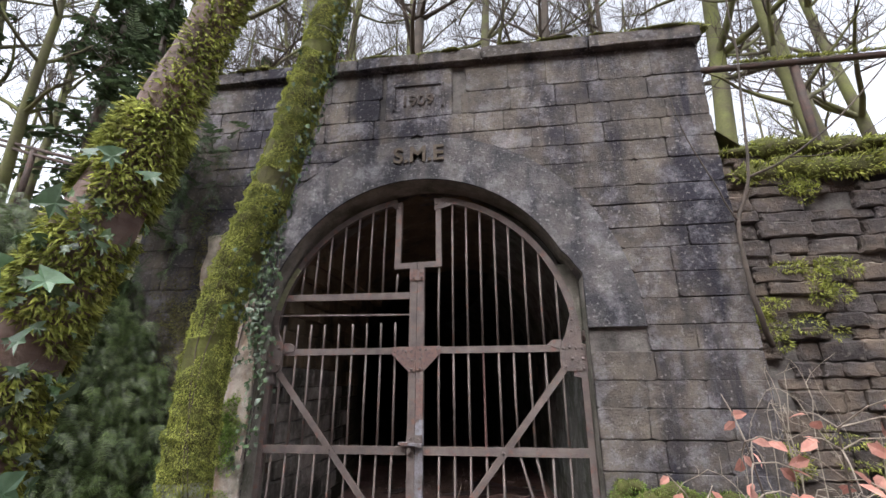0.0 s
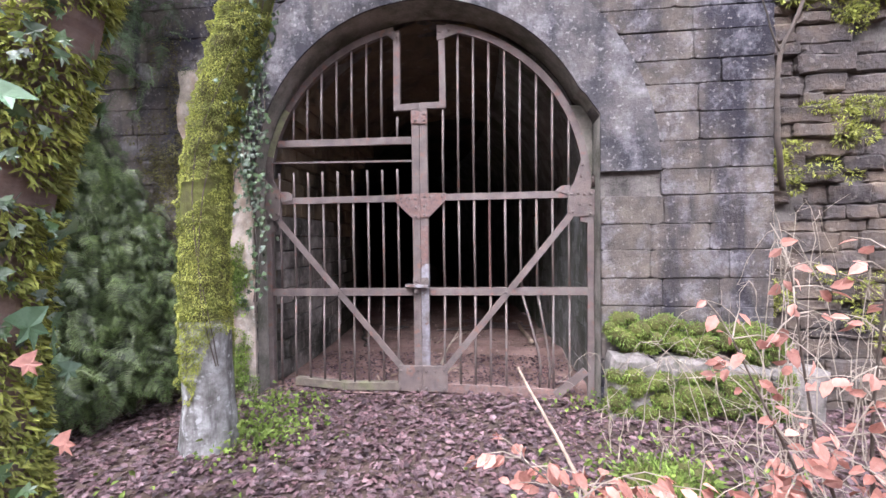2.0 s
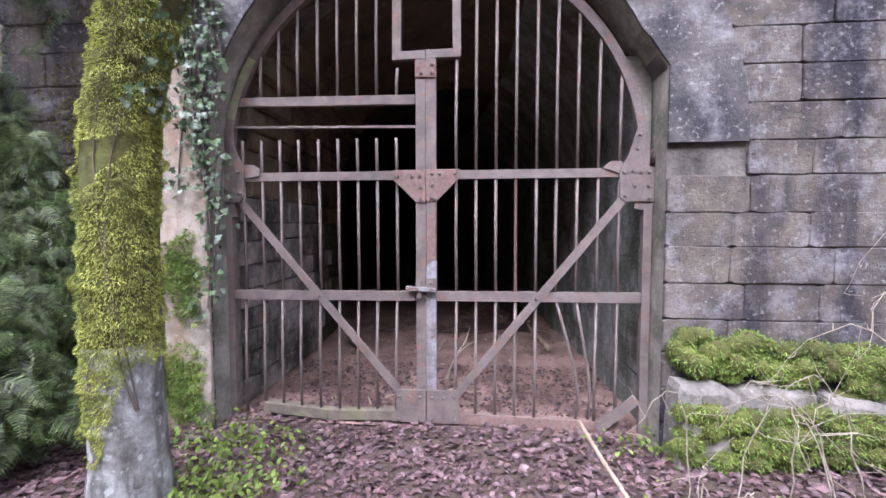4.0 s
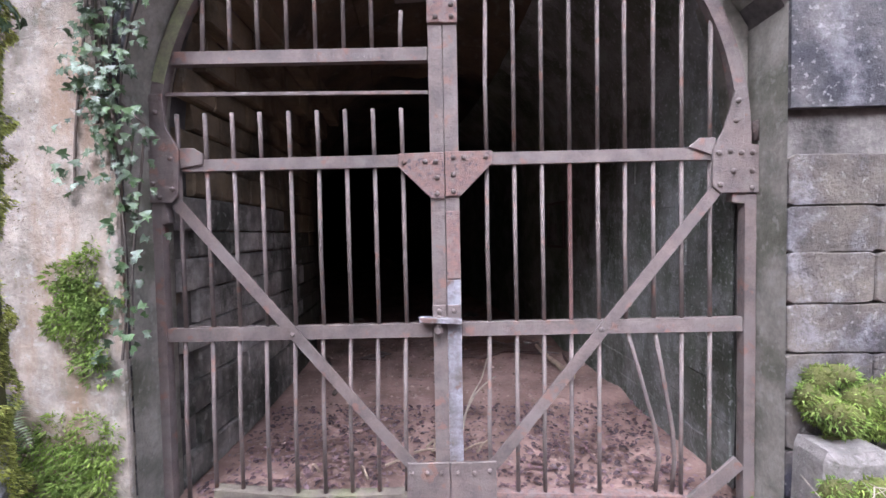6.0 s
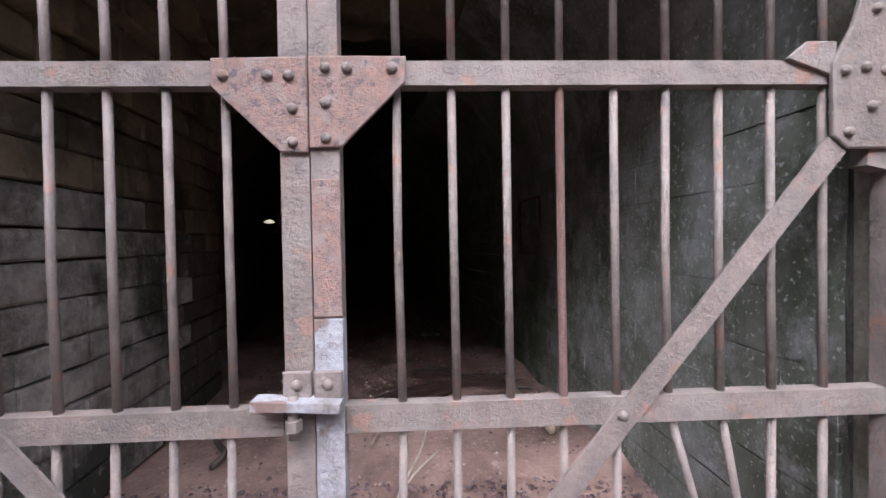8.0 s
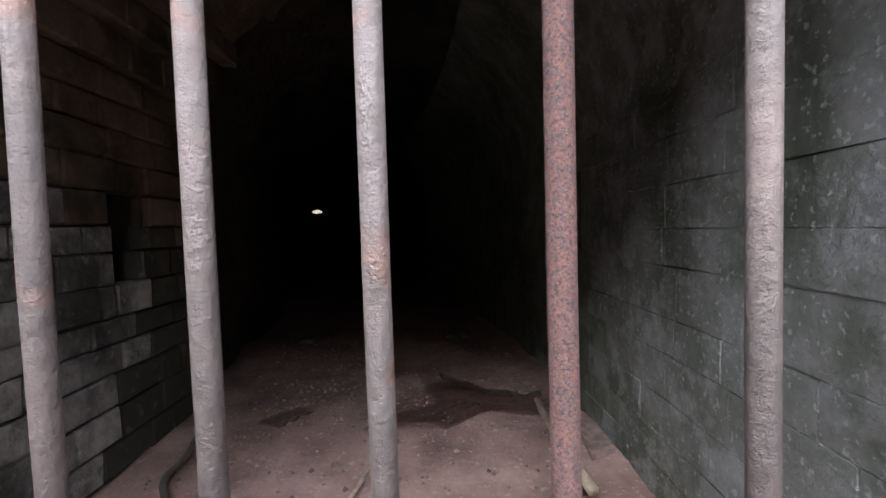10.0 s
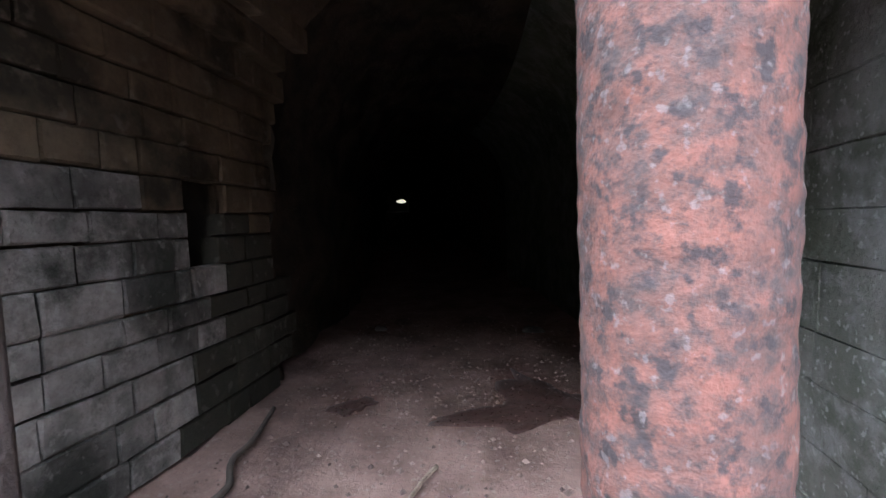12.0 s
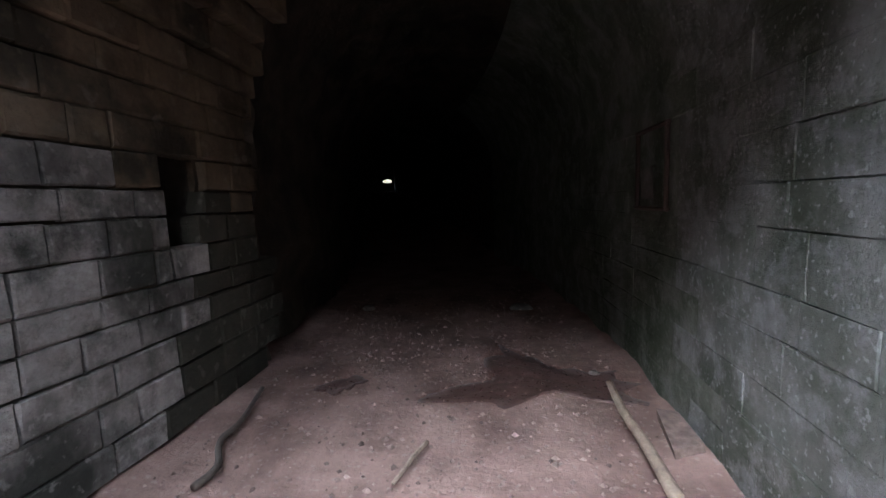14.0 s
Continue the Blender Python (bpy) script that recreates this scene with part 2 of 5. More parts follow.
M_IVY = material("ivy_leaf", (0.055, 0.095, 0.035), (0.032, 0.055, 0.024), 10, 0.38, 0.2, 50, island=0.6, third=((0.25, 0.30, 0.25), 12, 0.55), spec=0.5, translucent=0.15)
M_IVYPALE = material("pale_ivy_leaf", (0.125, 0.195, 0.125), (0.06, 0.11, 0.05), 8, 0.35, 0.2, 50, island=0.5, spec=0.5, translucent=0.2)
M_FERN = material("dark_evergreen_sprig", (0.080, 0.115, 0.036), (0.034, 0.052, 0.018), 5, 0.42, 0.2, 50, island=0.65, spec=0.5, translucent=0.25, third=((0.16, 0.19, 0.10), 7, 0.4))
M_YEW = material("grey_green_needles", (0.075, 0.105, 0.05), (0.045, 0.07, 0.035), 2, 0.8, 0.2, 50, island=0.4, translucent=0.25)
M_BEECH = material("coppery_beech_leaf", (0.48, 0.255, 0.205), (0.34, 0.155, 0.12), 12, 0.6, 0.25, 70, island=0.45, translucent=0.35)
M_TWIG = material("pale_dry_twig", (0.31, 0.27, 0.215), (0.19, 0.16, 0.13), 20, 0.8, 0.4, 80)
M_STICK = material("weathered_stick", (0.34, 0.27, 0.20), (0.20, 0.155, 0.12), 14, 0.85, 0.6, 70)
M_IRON = material("rusty_painted_iron", (0.158, 0.124, 0.112), (0.098, 0.083, 0.077), 9, 0.65, 0.5, 90, spots=((0.23, 0.13, 0.10), 14, 0.75), third=((0.20, 0.172, 0.16), 6, 0.6), metal=0.15, spec=0.4)
M_RUST = material("flaking_red_rust", (0.20, 0.122, 0.102), (0.135, 0.098, 0.09), 35, 0.85, 0.5, 120, spots=((0.10, 0.085, 0.09), 45, 0.85), third=((0.225, 0.18, 0.17), 22, 0.7))
M_RUSTBAR = material("blistered_rust_bar", (0.150, 0.067, 0.053), (0.070, 0.048, 0.045), 260, 0.85, 0.17, 1500, spots=((0.20, 0.18, 0.18), 700, 0.5), third=((0.040, 0.036, 0.040), 400, 0.9), bloom=((0.062, 0.049, 0.050), 520, 0.85))
M_RENDER = material("lichen_stained_render", (0.36, 0.31, 0.265), (0.21, 0.18, 0.15), 5, 0.9, 0.9, 60, spots=((0.42, 0.40, 0.37), 26, 0.5), streak=((0.24, 0.14, 0.075), 0.55, (5, 5, 1.1)), third=((0.085, 0.085, 0.065), 3.0, 0.6), bloom=((0.36, 0.34, 0.32), 8, 0.5))
M_PAINTED = material("pale_blue_paint_left_on_iron", (0.25, 0.25, 0.275), (0.13, 0.11, 0.105), 13, 0.55, 0.6, 90, spots=((0.17, 0.10, 0.08), 14, 0.8), third=((0.12, 0.105, 0.10), 7, 0.8))
M_LICHENIRON = material("lichen_green_iron", (0.22, 0.24, 0.13), (0.15, 0.13, 0.10), 14, 0.8, 0.5, 90)
M_DARKIRON = material("dark_rust_iron", (0.05, 0.04, 0.035), (0.08, 0.05, 0.04), 10, 0.7, 0.6, 80)
M_LETTER = material("carved_letter", (0.075, 0.06, 0.045), (0.11, 0.09, 0.07), 10, 0.95, 0.5)

# ---- the portal wall ----
ZC, RO, RX = 1.865, 1.455, 1.90          # arch centre height, opening radius, ring radius
FRONT, BACK = -0.20, 0.45


def lean(x, z):
    """The masonry drops slightly towards +x, more so higher up."""
    return z - 0.03 * x * min(max((z - 1.9) / 2.6, 0), 1)


def arch(r, a0, a1, n):
    return [(r * math.cos(a0 + (a1 - a0) * i / n), ZC + r * math.sin(a0 + (a1 - a0) * i / n)) for i in range(n + 1)]


SHOULDER = 2.475                         # one jamb rises straight past the springing to this height


def square_shoulder(p, jamb=RO):
    return (jamb, p[1]) if p[0] > 0 and p[1] < SHOULDER - 0.06 else ((p[0], SHOULDER) if p[0] > 0 and p[1] < SHOULDER else p)


def wall_core(x0, x1, top, y0, y1):
    """A slab with the arched opening cut through it."""
    acc = Acc()
    n = 32
    inner = [(RO, -0.3)] + [square_shoulder(p) for p in arch(RO, 0, math.pi, n)] + [(-RO, -0.3)]
    outer = [(x1, -0.3)] + [(x1 + (x0 - x1) * i / n, lean(x1 + (x0 - x1) * i / n, top)) for i in range(n + 1)] + [(x0, -0.3)]
    outer[1] = (x1, lean(x1, top))
    for y, flip in ((y0, False), (y1, True)):
        o = len(acc.v)
        acc.v += [(p[0], y, p[1]) for p in inner] + [(p[0], y, p[1]) for p in outer]
        k = len(inner)
        for i in range(k - 1):
            q = (o + i, o + i + 1, o + k + i + 1, o + k + i)
            acc.f.append(q if flip else tuple(reversed(q)))
    k = len(inner)
    for i in range(k - 1):
        acc.f.append((i, i + 1, 2 * k + i + 1, 2 * k + i))
        acc.f.append((k + i + 1, k + i, 3 * k + i, 3 * k + i + 1))
    return acc


portal = solid("wall_portal", wall_core(-2.95, 2.70, 4.60, FRONT + 0.025, BACK), M_MORTAR, "old tunnel portal wall of stained grey-brown stone blocks", "wall", kind="structure")

ring = Acc()
inner, outer = [square_shoulder(p, RO - 0.004) for p in arch(RO - 0.004, 0, math.pi, 40)], arch(RX, 0, math.pi, 40)
ring.band([[(p[0], FRONT + 0.06, p[1]), (p[0], FRONT - 0.012, p[1]), (q[0], FRONT - 0.012, q[1]), (q[0], FRONT + 0.06, q[1])] for p, q in zip(inner, outer)])
part("arch_ring", ring, M_CONCRETE, portal, "smooth concrete arch ring streaked black")
lip = Acc()
inner = [square_shoulder(p, RO - 0.008) for p in arch(RO - 0.008, 0, math.pi, 40)]
for i in range(40):
    a, b = inner[i], inner[i + 1]
    lip.add([(a[0], FRONT, a[1]), (b[0], FRONT, b[1]), (b[0], 0.12, b[1]), (a[0], 0.12, a[1])], [(3, 2, 1, 0)])
for s in (-1, 1):
    x = s * (RO - 0.008)
    lip.add([(x, FRONT, -0.2), (x, FRONT, ZC), (x, 0.12, ZC), (x, 0.12, -0.2)], [(0, 1, 2, 3) if s > 0 else (3, 2, 1, 0)])
part("reveal", lip, M_REVEAL, portal, "dark damp reveal of the arch")

infill = Acc()
infill.prism([(RO - 0.012, ZC - 0.1), (RO - 0.012, SHOULDER - 0.008), (1.26, SHOULDER - 0.008)] + [(1.385 * math.cos(radians(g)), ZC + 1.385 * math.sin(radians(g))) for g in (22, 17, 12, 7, 2)], 0.035, 0.16, 0.012)
part("shoulder_infill", infill, M_REVEAL, portal, "green-stained stone behind the square shoulder")


def stone_acc(quad, front, back, bevel, rough):
    """A block with worn edges: quad of four (x, z), jittered."""
    acc = Acc()
    q = []
    for k, (x, z) in enumerate(quad):
        x2, z2 = quad[(k + 1) % 4]
        for t in (0.06, 0.35, 0.65, 0.94):
            q.append((x + (x2 - x) * t + rng.uniform(-rough, rough), z + (z2 - z) * t + rng.uniform(-rough, rough)))
    acc.prism(q, front + rng.uniform(-rough, rough) * 1.2, back, bevel)
    return acc


def ring_x(z, r):
    return math.sqrt(max(r * r - (z - ZC) ** 2, 0)) if z > ZC else r


PANEL = (-0.34, 0.36, 4.0, 4.60)
z = -0.05
course = 0
while z < 4.59:
    h = min(rng.choice((0.185, 0.20, 0.22, 0.255)), 4.60 - z)
    if 4.60 - (z + h) < 0.12:
        h = 4.60 - z
    z1 = z + h
    for side in (-1, 1):
        end = -2.95 if side < 0 else 2.70
        in0, in1 = (ring_x(zz, RX if zz > ZC - 0.02 else RO) if zz < ZC + RX else 0.0 for zz in (z, z1))
        if z < ZC - 0.02 < z1:
            in0 = in1 = RX
        x = 0.0
        first = True
        while True:
            w = rng.uniform(0.27, 0.58)
            if first and max(in0, in1) == 0 and side > 0 and course % 2:
                w *= 0.5
            a0 = in0 if first else x
            a1 = in1 if first else x
            x2 = max(a0, a1) + w if first else x + w
            if abs(end) - x2 < 0.3:
                x2 = abs(end)
            g = rng.choice((0.0005, 0.002, 0.004))
            quad = [(side * (a0 + g), z + g), (side * (x2 - g), z + g), (side * (x2 - g), z1 - g), (side * (a1 + g), z1 - g)]
            if side < 0:
                quad = [quad[1], quad[0], quad[3], quad[2]]
            mx = sum(p[0] for p in quad) / 4
            skip = (PANEL[0] < mx < PANEL[1]) and z1 > PANEL[2] + 0.05
            if not skip:
                quad = [(px, lean(px, pz)) for px, pz in quad]
                part("block", stone_acc(quad, FRONT, FRONT + 0.07, 0.004, 0.0032), M_STONE, portal)
            first = False
            x = x2
            if x >= abs(end) - 1e-6:
                break
    z = z1
    course += 1

# date panel with its moulded frame
panel = Acc()
panel.prism([(PANEL[0], PANEL[2]), (PANEL[1], PANEL[2]), (PANEL[1], PANEL[3] - 0.02), (PANEL[0], PANEL[3])], FRONT - 0.008, FRONT + 0.05, 0.012)
part("date_panel", panel, M_STONE, portal, "carved stone panel with the year")
mould = Acc()
for a, b in (((-0.25, 4.10), (-0.25, 4.40)), ((-0.26, 4.41), (0.27, 4.39)), ((0.26, 4.40), (0.26, 4.10))):
    mould.bar(a, b, 0.028, FRONT - 0.026, FRONT, 0.01)
part("panel_moulding", mould, M_STONE, portal)


def lettering(words, x, z, size, name):
    cu = bpy.data.curves.new(name, "FONT")
    cu.body, cu.size, cu.align_x, cu.align_y, cu.extrude, cu.offset = words, size, "CENTER", "CENTER", 0.008, 0.004
    ob = new(name + "_curve", cu)
    dg = bpy.context.evaluated_depsgraph_get()
    me = bpy.data.meshes.new_from_object(ob.evaluated_get(dg))
    bpy.data.objects.remove(ob)
    me.materials.clear()
    me.materials.append(M_LETTER)
    t = new(name, me)
    t.matrix_world = pose(x, FRONT - 0.009, z, 90, 0, 0)
    t.parent = portal
    return t


year = lettering("1909", 0.0, 4.20, 0.175, "year_figures")
year.location.y = FRONT - 0.018
year.data.materials[0] = M_RUBBLE
lettering("S.M.E", 0.02, 3.57, 0.235, "initials").location.y = FRONT - 0.022

# old render left on the pier beside the gate
coat = Acc()
edge_pts = [(-RO - 0.004, -0.1), (-RO - 0.004, ZC - 0.06), (-1.475, 2.2), (-1.49, 2.6), (-1.60, 2.9)]
for i in range(19):
    zz = 2.86 - 2.9 * i / 18
    edge_pts.append((-2.12 + 0.16 * fuzz(0, 0, zz, 2.2) + 0.06 * fuzz(1, 0, zz, 7), zz))
coat.prism(list(reversed(edge_pts)), FRONT - 0.024, FRONT + 0.05, 0.008)
coat.f = [tuple(reversed(f)) for f in coat.f]
part("render_coat", coat, M_RENDER, portal, "old tan render stained with rust and lichen")

# coping stones
x = -2.95
while x < 2.66:
    w = min(rng.uniform(0.65, 1.05), 2.74 - x)
    if 2.74 - x - w < 0.3:
        w = 2.74 - x
    q = [(x + 0.004, lean(x, 4.605)), (x + w - 0.004, lean(x + w, 4.605)), (x + w - 0.004, lean(x + w, 4.75)), (x + 0.004, lean(x, 4.75))]
    part("coping_stone", stone_acc(q, FRONT - 0.07, BACK + 0.05, 0.014, 0.006), M_STONE, portal)
    x += w

# ---- rubble retaining wall beside the portal ----
rubble = Acc()
rubble.add([(2.60, -0.02, -0.3), (9.5, -0.02, -0.3), (9.5, -0.02, 3.33), (2.60, -0.02, 3.33), (2.60, 0.5, -0.3), (9.5, 0.5, -0.3), (9.5, 0.5, 3.33), (2.60, 0.5, 3.33)],
           [(0, 1, 2, 3), (5, 4, 7, 6), (3, 2, 6, 7), (1, 5, 6, 2), (4, 0, 3, 7)])
retaining = solid("wall_retaining", rubble, M_MORTAR, "rough rubble sandstone retaining wall with deep joints", "wall", kind="structure")
far_rubble = Acc()
z = -0.05
while z < 3.3:
    h = rng.uniform(0.065, 0.155)
    z1 = min(z + h, 3.34)
    x = 2.63
    while x < 9.4:
        w = rng.uniform(0.12, 0.40)
        if rng.random() > 0.08:
            dz = 0.02 * fuzz(x, 3, z, 2.5)
            q = [(x, z + dz), (x + w, z + dz), (x + w, z1 + dz), (x, z1 + dz)]
            s = stone_acc(q, -0.075 + 0.05 * fuzz(x, 0, z, 1.9) + rng.uniform(-0.018, 0.018), -0.0, 0.014, 0.011)
            if x < 4.4:
                part("rubble_stone", s, M_RUBBLE, retaining)
            else:
                far_rubble.add(s.v, s.f)
        x += w
    z = z1
tagged(part("rubble_stones", far_rubble, M_RUBBLE, retaining), kind="stuff")

# ---- tunnel: curves to the left, then runs straight uphill ----
def axis(s):
    """Centre of the tunnel at arc length s: x, y, heading, floor height."""
    k = 0.048
    bend = 8.1
    b = min(s, bend)
    a = k * b
    x, y = -(1 - math.cos(a)) / k, math.sin(a) / k
    if s > bend:
        x -= math.sin(a) * (s - bend)
        y += math.cos(a) * (s - bend)
    return x, y, a, 0.052 * max(s - 7.0, 0) * min(max(s - 7.0, 0) / 6.0, 1)


def tunnel_point(s, u, z):
    x, y, a, zf = axis(s)
    return (x + u * math.cos(a), y + u * math.sin(a), z + zf)


def vault(s0, s1, steps, profile, wobble, scale, hole=None):
    """Sweep a profile of (u, z) along the axis; wobble displaces it outwards."""
    acc = Acc()
    n = len(profile)
    for i in range(steps + 1):
        s = s0 + (s1 - s0) * i / steps
        for u, z in profile:
            p = tunnel_point(s, u, z)
            k = 1 + wobble * fuzz(p[0] + 9, p[1], p[2], scale) + wobble * 0.5 * fuzz(p[0], p[1] + 5, p[2], scale * 3.1)
            acc.v.append(tunnel_point(s, u * k, ZC * 0.6 + (z - ZC * 0.6) * (k if z > 0 else 1)))
    for i in range(steps):
        for j in range(n - 1):
            a = i * n + j
            s, zz = s0 + (s1 - s0) * (i + 0.5) / steps, (profile[j][1] + profile[j + 1][1]) / 2
            if hole and profile[j][0] < 0 and hole[0] < s < hole[1] and hole[2] < zz < hole[3]:
                continue
            acc.f.append((a, a + 1, a + n + 1, a + n))
    return acc


def half_profile(r, sgn, upto, n=18):
    pts = [(sgn * r, -0.15 + (ZC + 0.15) * i / 10) for i in range(10)]
    return pts + [(sgn * r * math.cos(upto * i / n), ZC + (r - 0.02) * math.sin(upto * i / n)) for i in range(n + 1)]


right = half_profile(1.44, 1, radians(62), 22)
roof = [(1.44 * math.cos(radians(62) + radians(56) * i / 16), ZC + 1.42 * math.sin(radians(62) + radians(56) * i / 16)) for i in range(17)]
left_up = half_profile(1.47, -1, radians(62), 18)
solid("wall_tunnel_east_inner", vault(2.5, 9.0, 80, right, 0.012, 2.2), M_DEEPWET, "darker green wet wall further into the tunnel", "wall", kind="structure", smooth=True)
east = solid("wall_tunnel_east", vault(0.12, 2.5, 30, right, 0.012, 2.2), M_WETWALL, "wet greenish grey tunnel wall glistening with drips", "wall", kind="structure", smooth=True)
solid("ceiling_tunnel", vault(0.12, 3.1, 40, roof, 0.05, 2.6), M_ROCK, "crumbling brown tunnel roof", "ceiling", kind="structure", smooth=True)
lining = solid("wall_tunnel_west", vault(0.12, 3.1, 60, list(reversed(left_up)), 0.025, 2.6, (2.10, 2.42, 1.0, 1.62)), M_ROCK, "tunnel lining of pale blocks below crumbling brown render", "wall", kind="structure", smooth=True)
deep_roof = list(reversed(half_profile(1.62, -1, radians(90), 16)))
deep_roof = half_profile(1.62, 1, radians(90), 16)[10:] + deep_roof[1:]
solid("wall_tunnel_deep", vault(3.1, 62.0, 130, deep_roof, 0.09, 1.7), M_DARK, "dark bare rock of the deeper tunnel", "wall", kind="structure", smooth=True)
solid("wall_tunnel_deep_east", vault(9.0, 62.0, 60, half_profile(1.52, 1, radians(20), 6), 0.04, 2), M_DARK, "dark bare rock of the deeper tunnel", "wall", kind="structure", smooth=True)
# ragged end of the lining
step = Acc()
lp = list(reversed(left_up))
edge = []
for u, z in lp:
    j = 0.16 * fuzz(0, u * 3, z * 3 + 2, 1.0) + 0.07 * fuzz(3, u * 9, z * 9, 1)
    edge.append(tunnel_point(3.12 + j, u * 0.985, z))
    edge.append(tunnel_point(3.05, u * 1.16, z * 1.05))
for i in range(0, len(edge) - 2, 2):
    step.f.append((i, i + 1, i + 3, i + 2))
step.v = edge
# edge takes the darkened rock, so the step fades into the tunnel's dark
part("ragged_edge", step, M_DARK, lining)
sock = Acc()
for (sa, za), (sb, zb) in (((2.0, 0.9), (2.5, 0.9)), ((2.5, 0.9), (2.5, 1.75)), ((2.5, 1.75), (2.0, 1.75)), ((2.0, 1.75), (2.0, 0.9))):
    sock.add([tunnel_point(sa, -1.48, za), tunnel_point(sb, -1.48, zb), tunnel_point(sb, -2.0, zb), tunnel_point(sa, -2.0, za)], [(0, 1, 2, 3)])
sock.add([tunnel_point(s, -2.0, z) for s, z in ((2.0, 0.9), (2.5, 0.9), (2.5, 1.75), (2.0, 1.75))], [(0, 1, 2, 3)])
# real recess, its shade deepened by the darkened rock colour
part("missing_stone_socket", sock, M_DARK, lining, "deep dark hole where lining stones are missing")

# pale blocks of the lower lining, each one laid on the curve
z = 0.02
row = 0
while z < 2.75:
    h = rng.uniform(0.14, 0.20)
    s = 0.14 + (0.13 if row % 2 else 0.0)
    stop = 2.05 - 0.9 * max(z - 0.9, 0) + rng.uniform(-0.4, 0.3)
    while s < 2.95:
        w = rng.uniform(0.2, 0.46)
        if z < 1.58 and z + h > 1.02 and s < 2.08 < s + w:
            w = max(2.08 - s, 0.02)
        if not (2.05 < s < 2.3 and 0.95 < z < 1.58):
            zt = max(z + h / 2 - ZC, 0)
            u0 = math.sqrt(1.405 ** 2 - zt ** 2) + rng.uniform(-0.004, 0.004)
            u1 = u0 + 0.12
            # pale near the gate, further in brown above and blackish below
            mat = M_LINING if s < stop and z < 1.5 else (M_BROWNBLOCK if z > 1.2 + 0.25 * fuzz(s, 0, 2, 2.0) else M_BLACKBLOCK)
            c = []
            for u, ins in ((u1, 0.004), (u0 + 0.012, 0.005), (u0, 0.014)):
                c += [tunnel_point(s + ins, -u, z + ins), tunnel_point(s + w - ins, -u, z + ins), tunnel_point(s + w - ins, -u, z + h - ins), tunnel_point(s + ins, -u, z + h - ins)]
            c = [(p[0], p[1] + rng.uniform(-0.006, 0.006), p[2] + rng.uniform(-0.007, 0.007)) for p in c]
            a = Acc()
            f = [(8, 11, 10, 9)]
            for b0 in (0, 4):
                for k in range(4):
                    j = (k + 1) % 4
                    f.append((b0 + k, b0 + 4 + k, b0 + 4 + j, b0 + j))
            a.add(c, f)
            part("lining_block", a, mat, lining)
        s += w
    z += h
    row += 1

# large worn blocks of the wet wall
z = -0.02
row = 0
while z < 1.9:
    h = rng.uniform(0.15, 0.25)
    s = 0.14 + rng.uniform(-0.2, 0.0)
    while s < 5.2:
        w = rng.uniform(0.28, 0.7)
        s_a = max(s, 0.14)
        u0 = math.sqrt(1.432 ** 2 - max(z + h / 2 - ZC, 0) ** 2) + rng.uniform(-0.003, 0.003)
        if not (2.3 < s + w / 2 < 3.2 and 1.0 < z + h / 2 < 1.8):
            c = []
            for u, ins in ((u0 + 0.12, 0.0005), (u0 + 0.004, 0.001), (u0, 0.004)):
                c += [tunnel_point(s_a + ins, u, z + ins), tunnel_point(s + w - ins, u, z + ins), tunnel_point(s + w - ins, u, z + h - ins), tunnel_point(s_a + ins, u, z + h - ins)]
            c = [(p[0] + rng.uniform(-0.001, 0.001), p[1], p[2] + rng.uniform(-0.004, 0.004)) for p in c]
            f = [(8, 9, 10, 11)]
            for b0 in (0, 4):
                for k in range(4):
                    j = (k + 1) % 4
                    f.append((b0 + k, b0 + j, b0 + 4 + j, b0 + 4 + k))
            a = Acc()
            a.add(c, f)
            # blocks switch to the darker green tone from about 2.3 m in
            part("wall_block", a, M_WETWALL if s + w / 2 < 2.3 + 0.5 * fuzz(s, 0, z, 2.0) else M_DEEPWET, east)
        s += w
    z += h
    row += 1

# tunnel floor
def floor_bump(x, y, u, s):
    b = 0.03 * fuzz(x, y, 0, 1.6) + 0.012 * fuzz(x, y, 3, 7) + 0.006 * fuzz(x, y, 5, 16) + 0.05 * max(abs(u) - 1.1, 0) / 0.4 * (0.6 + fuzz(x, y, 7, 3))
    return b * min(max(s + 0.06, 0) * 2, 1) - 0.005


def floor_at(x, y):
    """Floor height on the bend of the tunnel."""
    c = 1 / 0.048
    return floor_bump(x, y, math.hypot(x + c, y) - c, math.atan2(y, x + c) * c)


fl = Acc()
steps, cols = 460, 90
for i in range(steps + 1):
    s = -0.06 + 62.06 * (i / steps) ** 1.8
    for j in range(cols + 1):
        u = -1.66 + 3.32 * j / cols
        p = tunnel_point(s, u, 0)
        fl.v.append((p[0], p[1], p[2] + floor_bump(p[0], p[1], u, s)))
for i in range(steps):
    for j in range(cols):
        a = i * (cols + 1) + j
        fl.f.append((a, a + 1, a + cols + 2, a + cols + 1))
solid("floor_tunnel", fl, M_MUD, "reddish brown trodden mud tunnel floor", "floor", kind="structure", smooth=True)

# far end: rubble fill with a low gap of daylight
end = Acc()
n = 24
gx = [(-0.72 + 1.44 * i / n) for i in range(n + 1)]
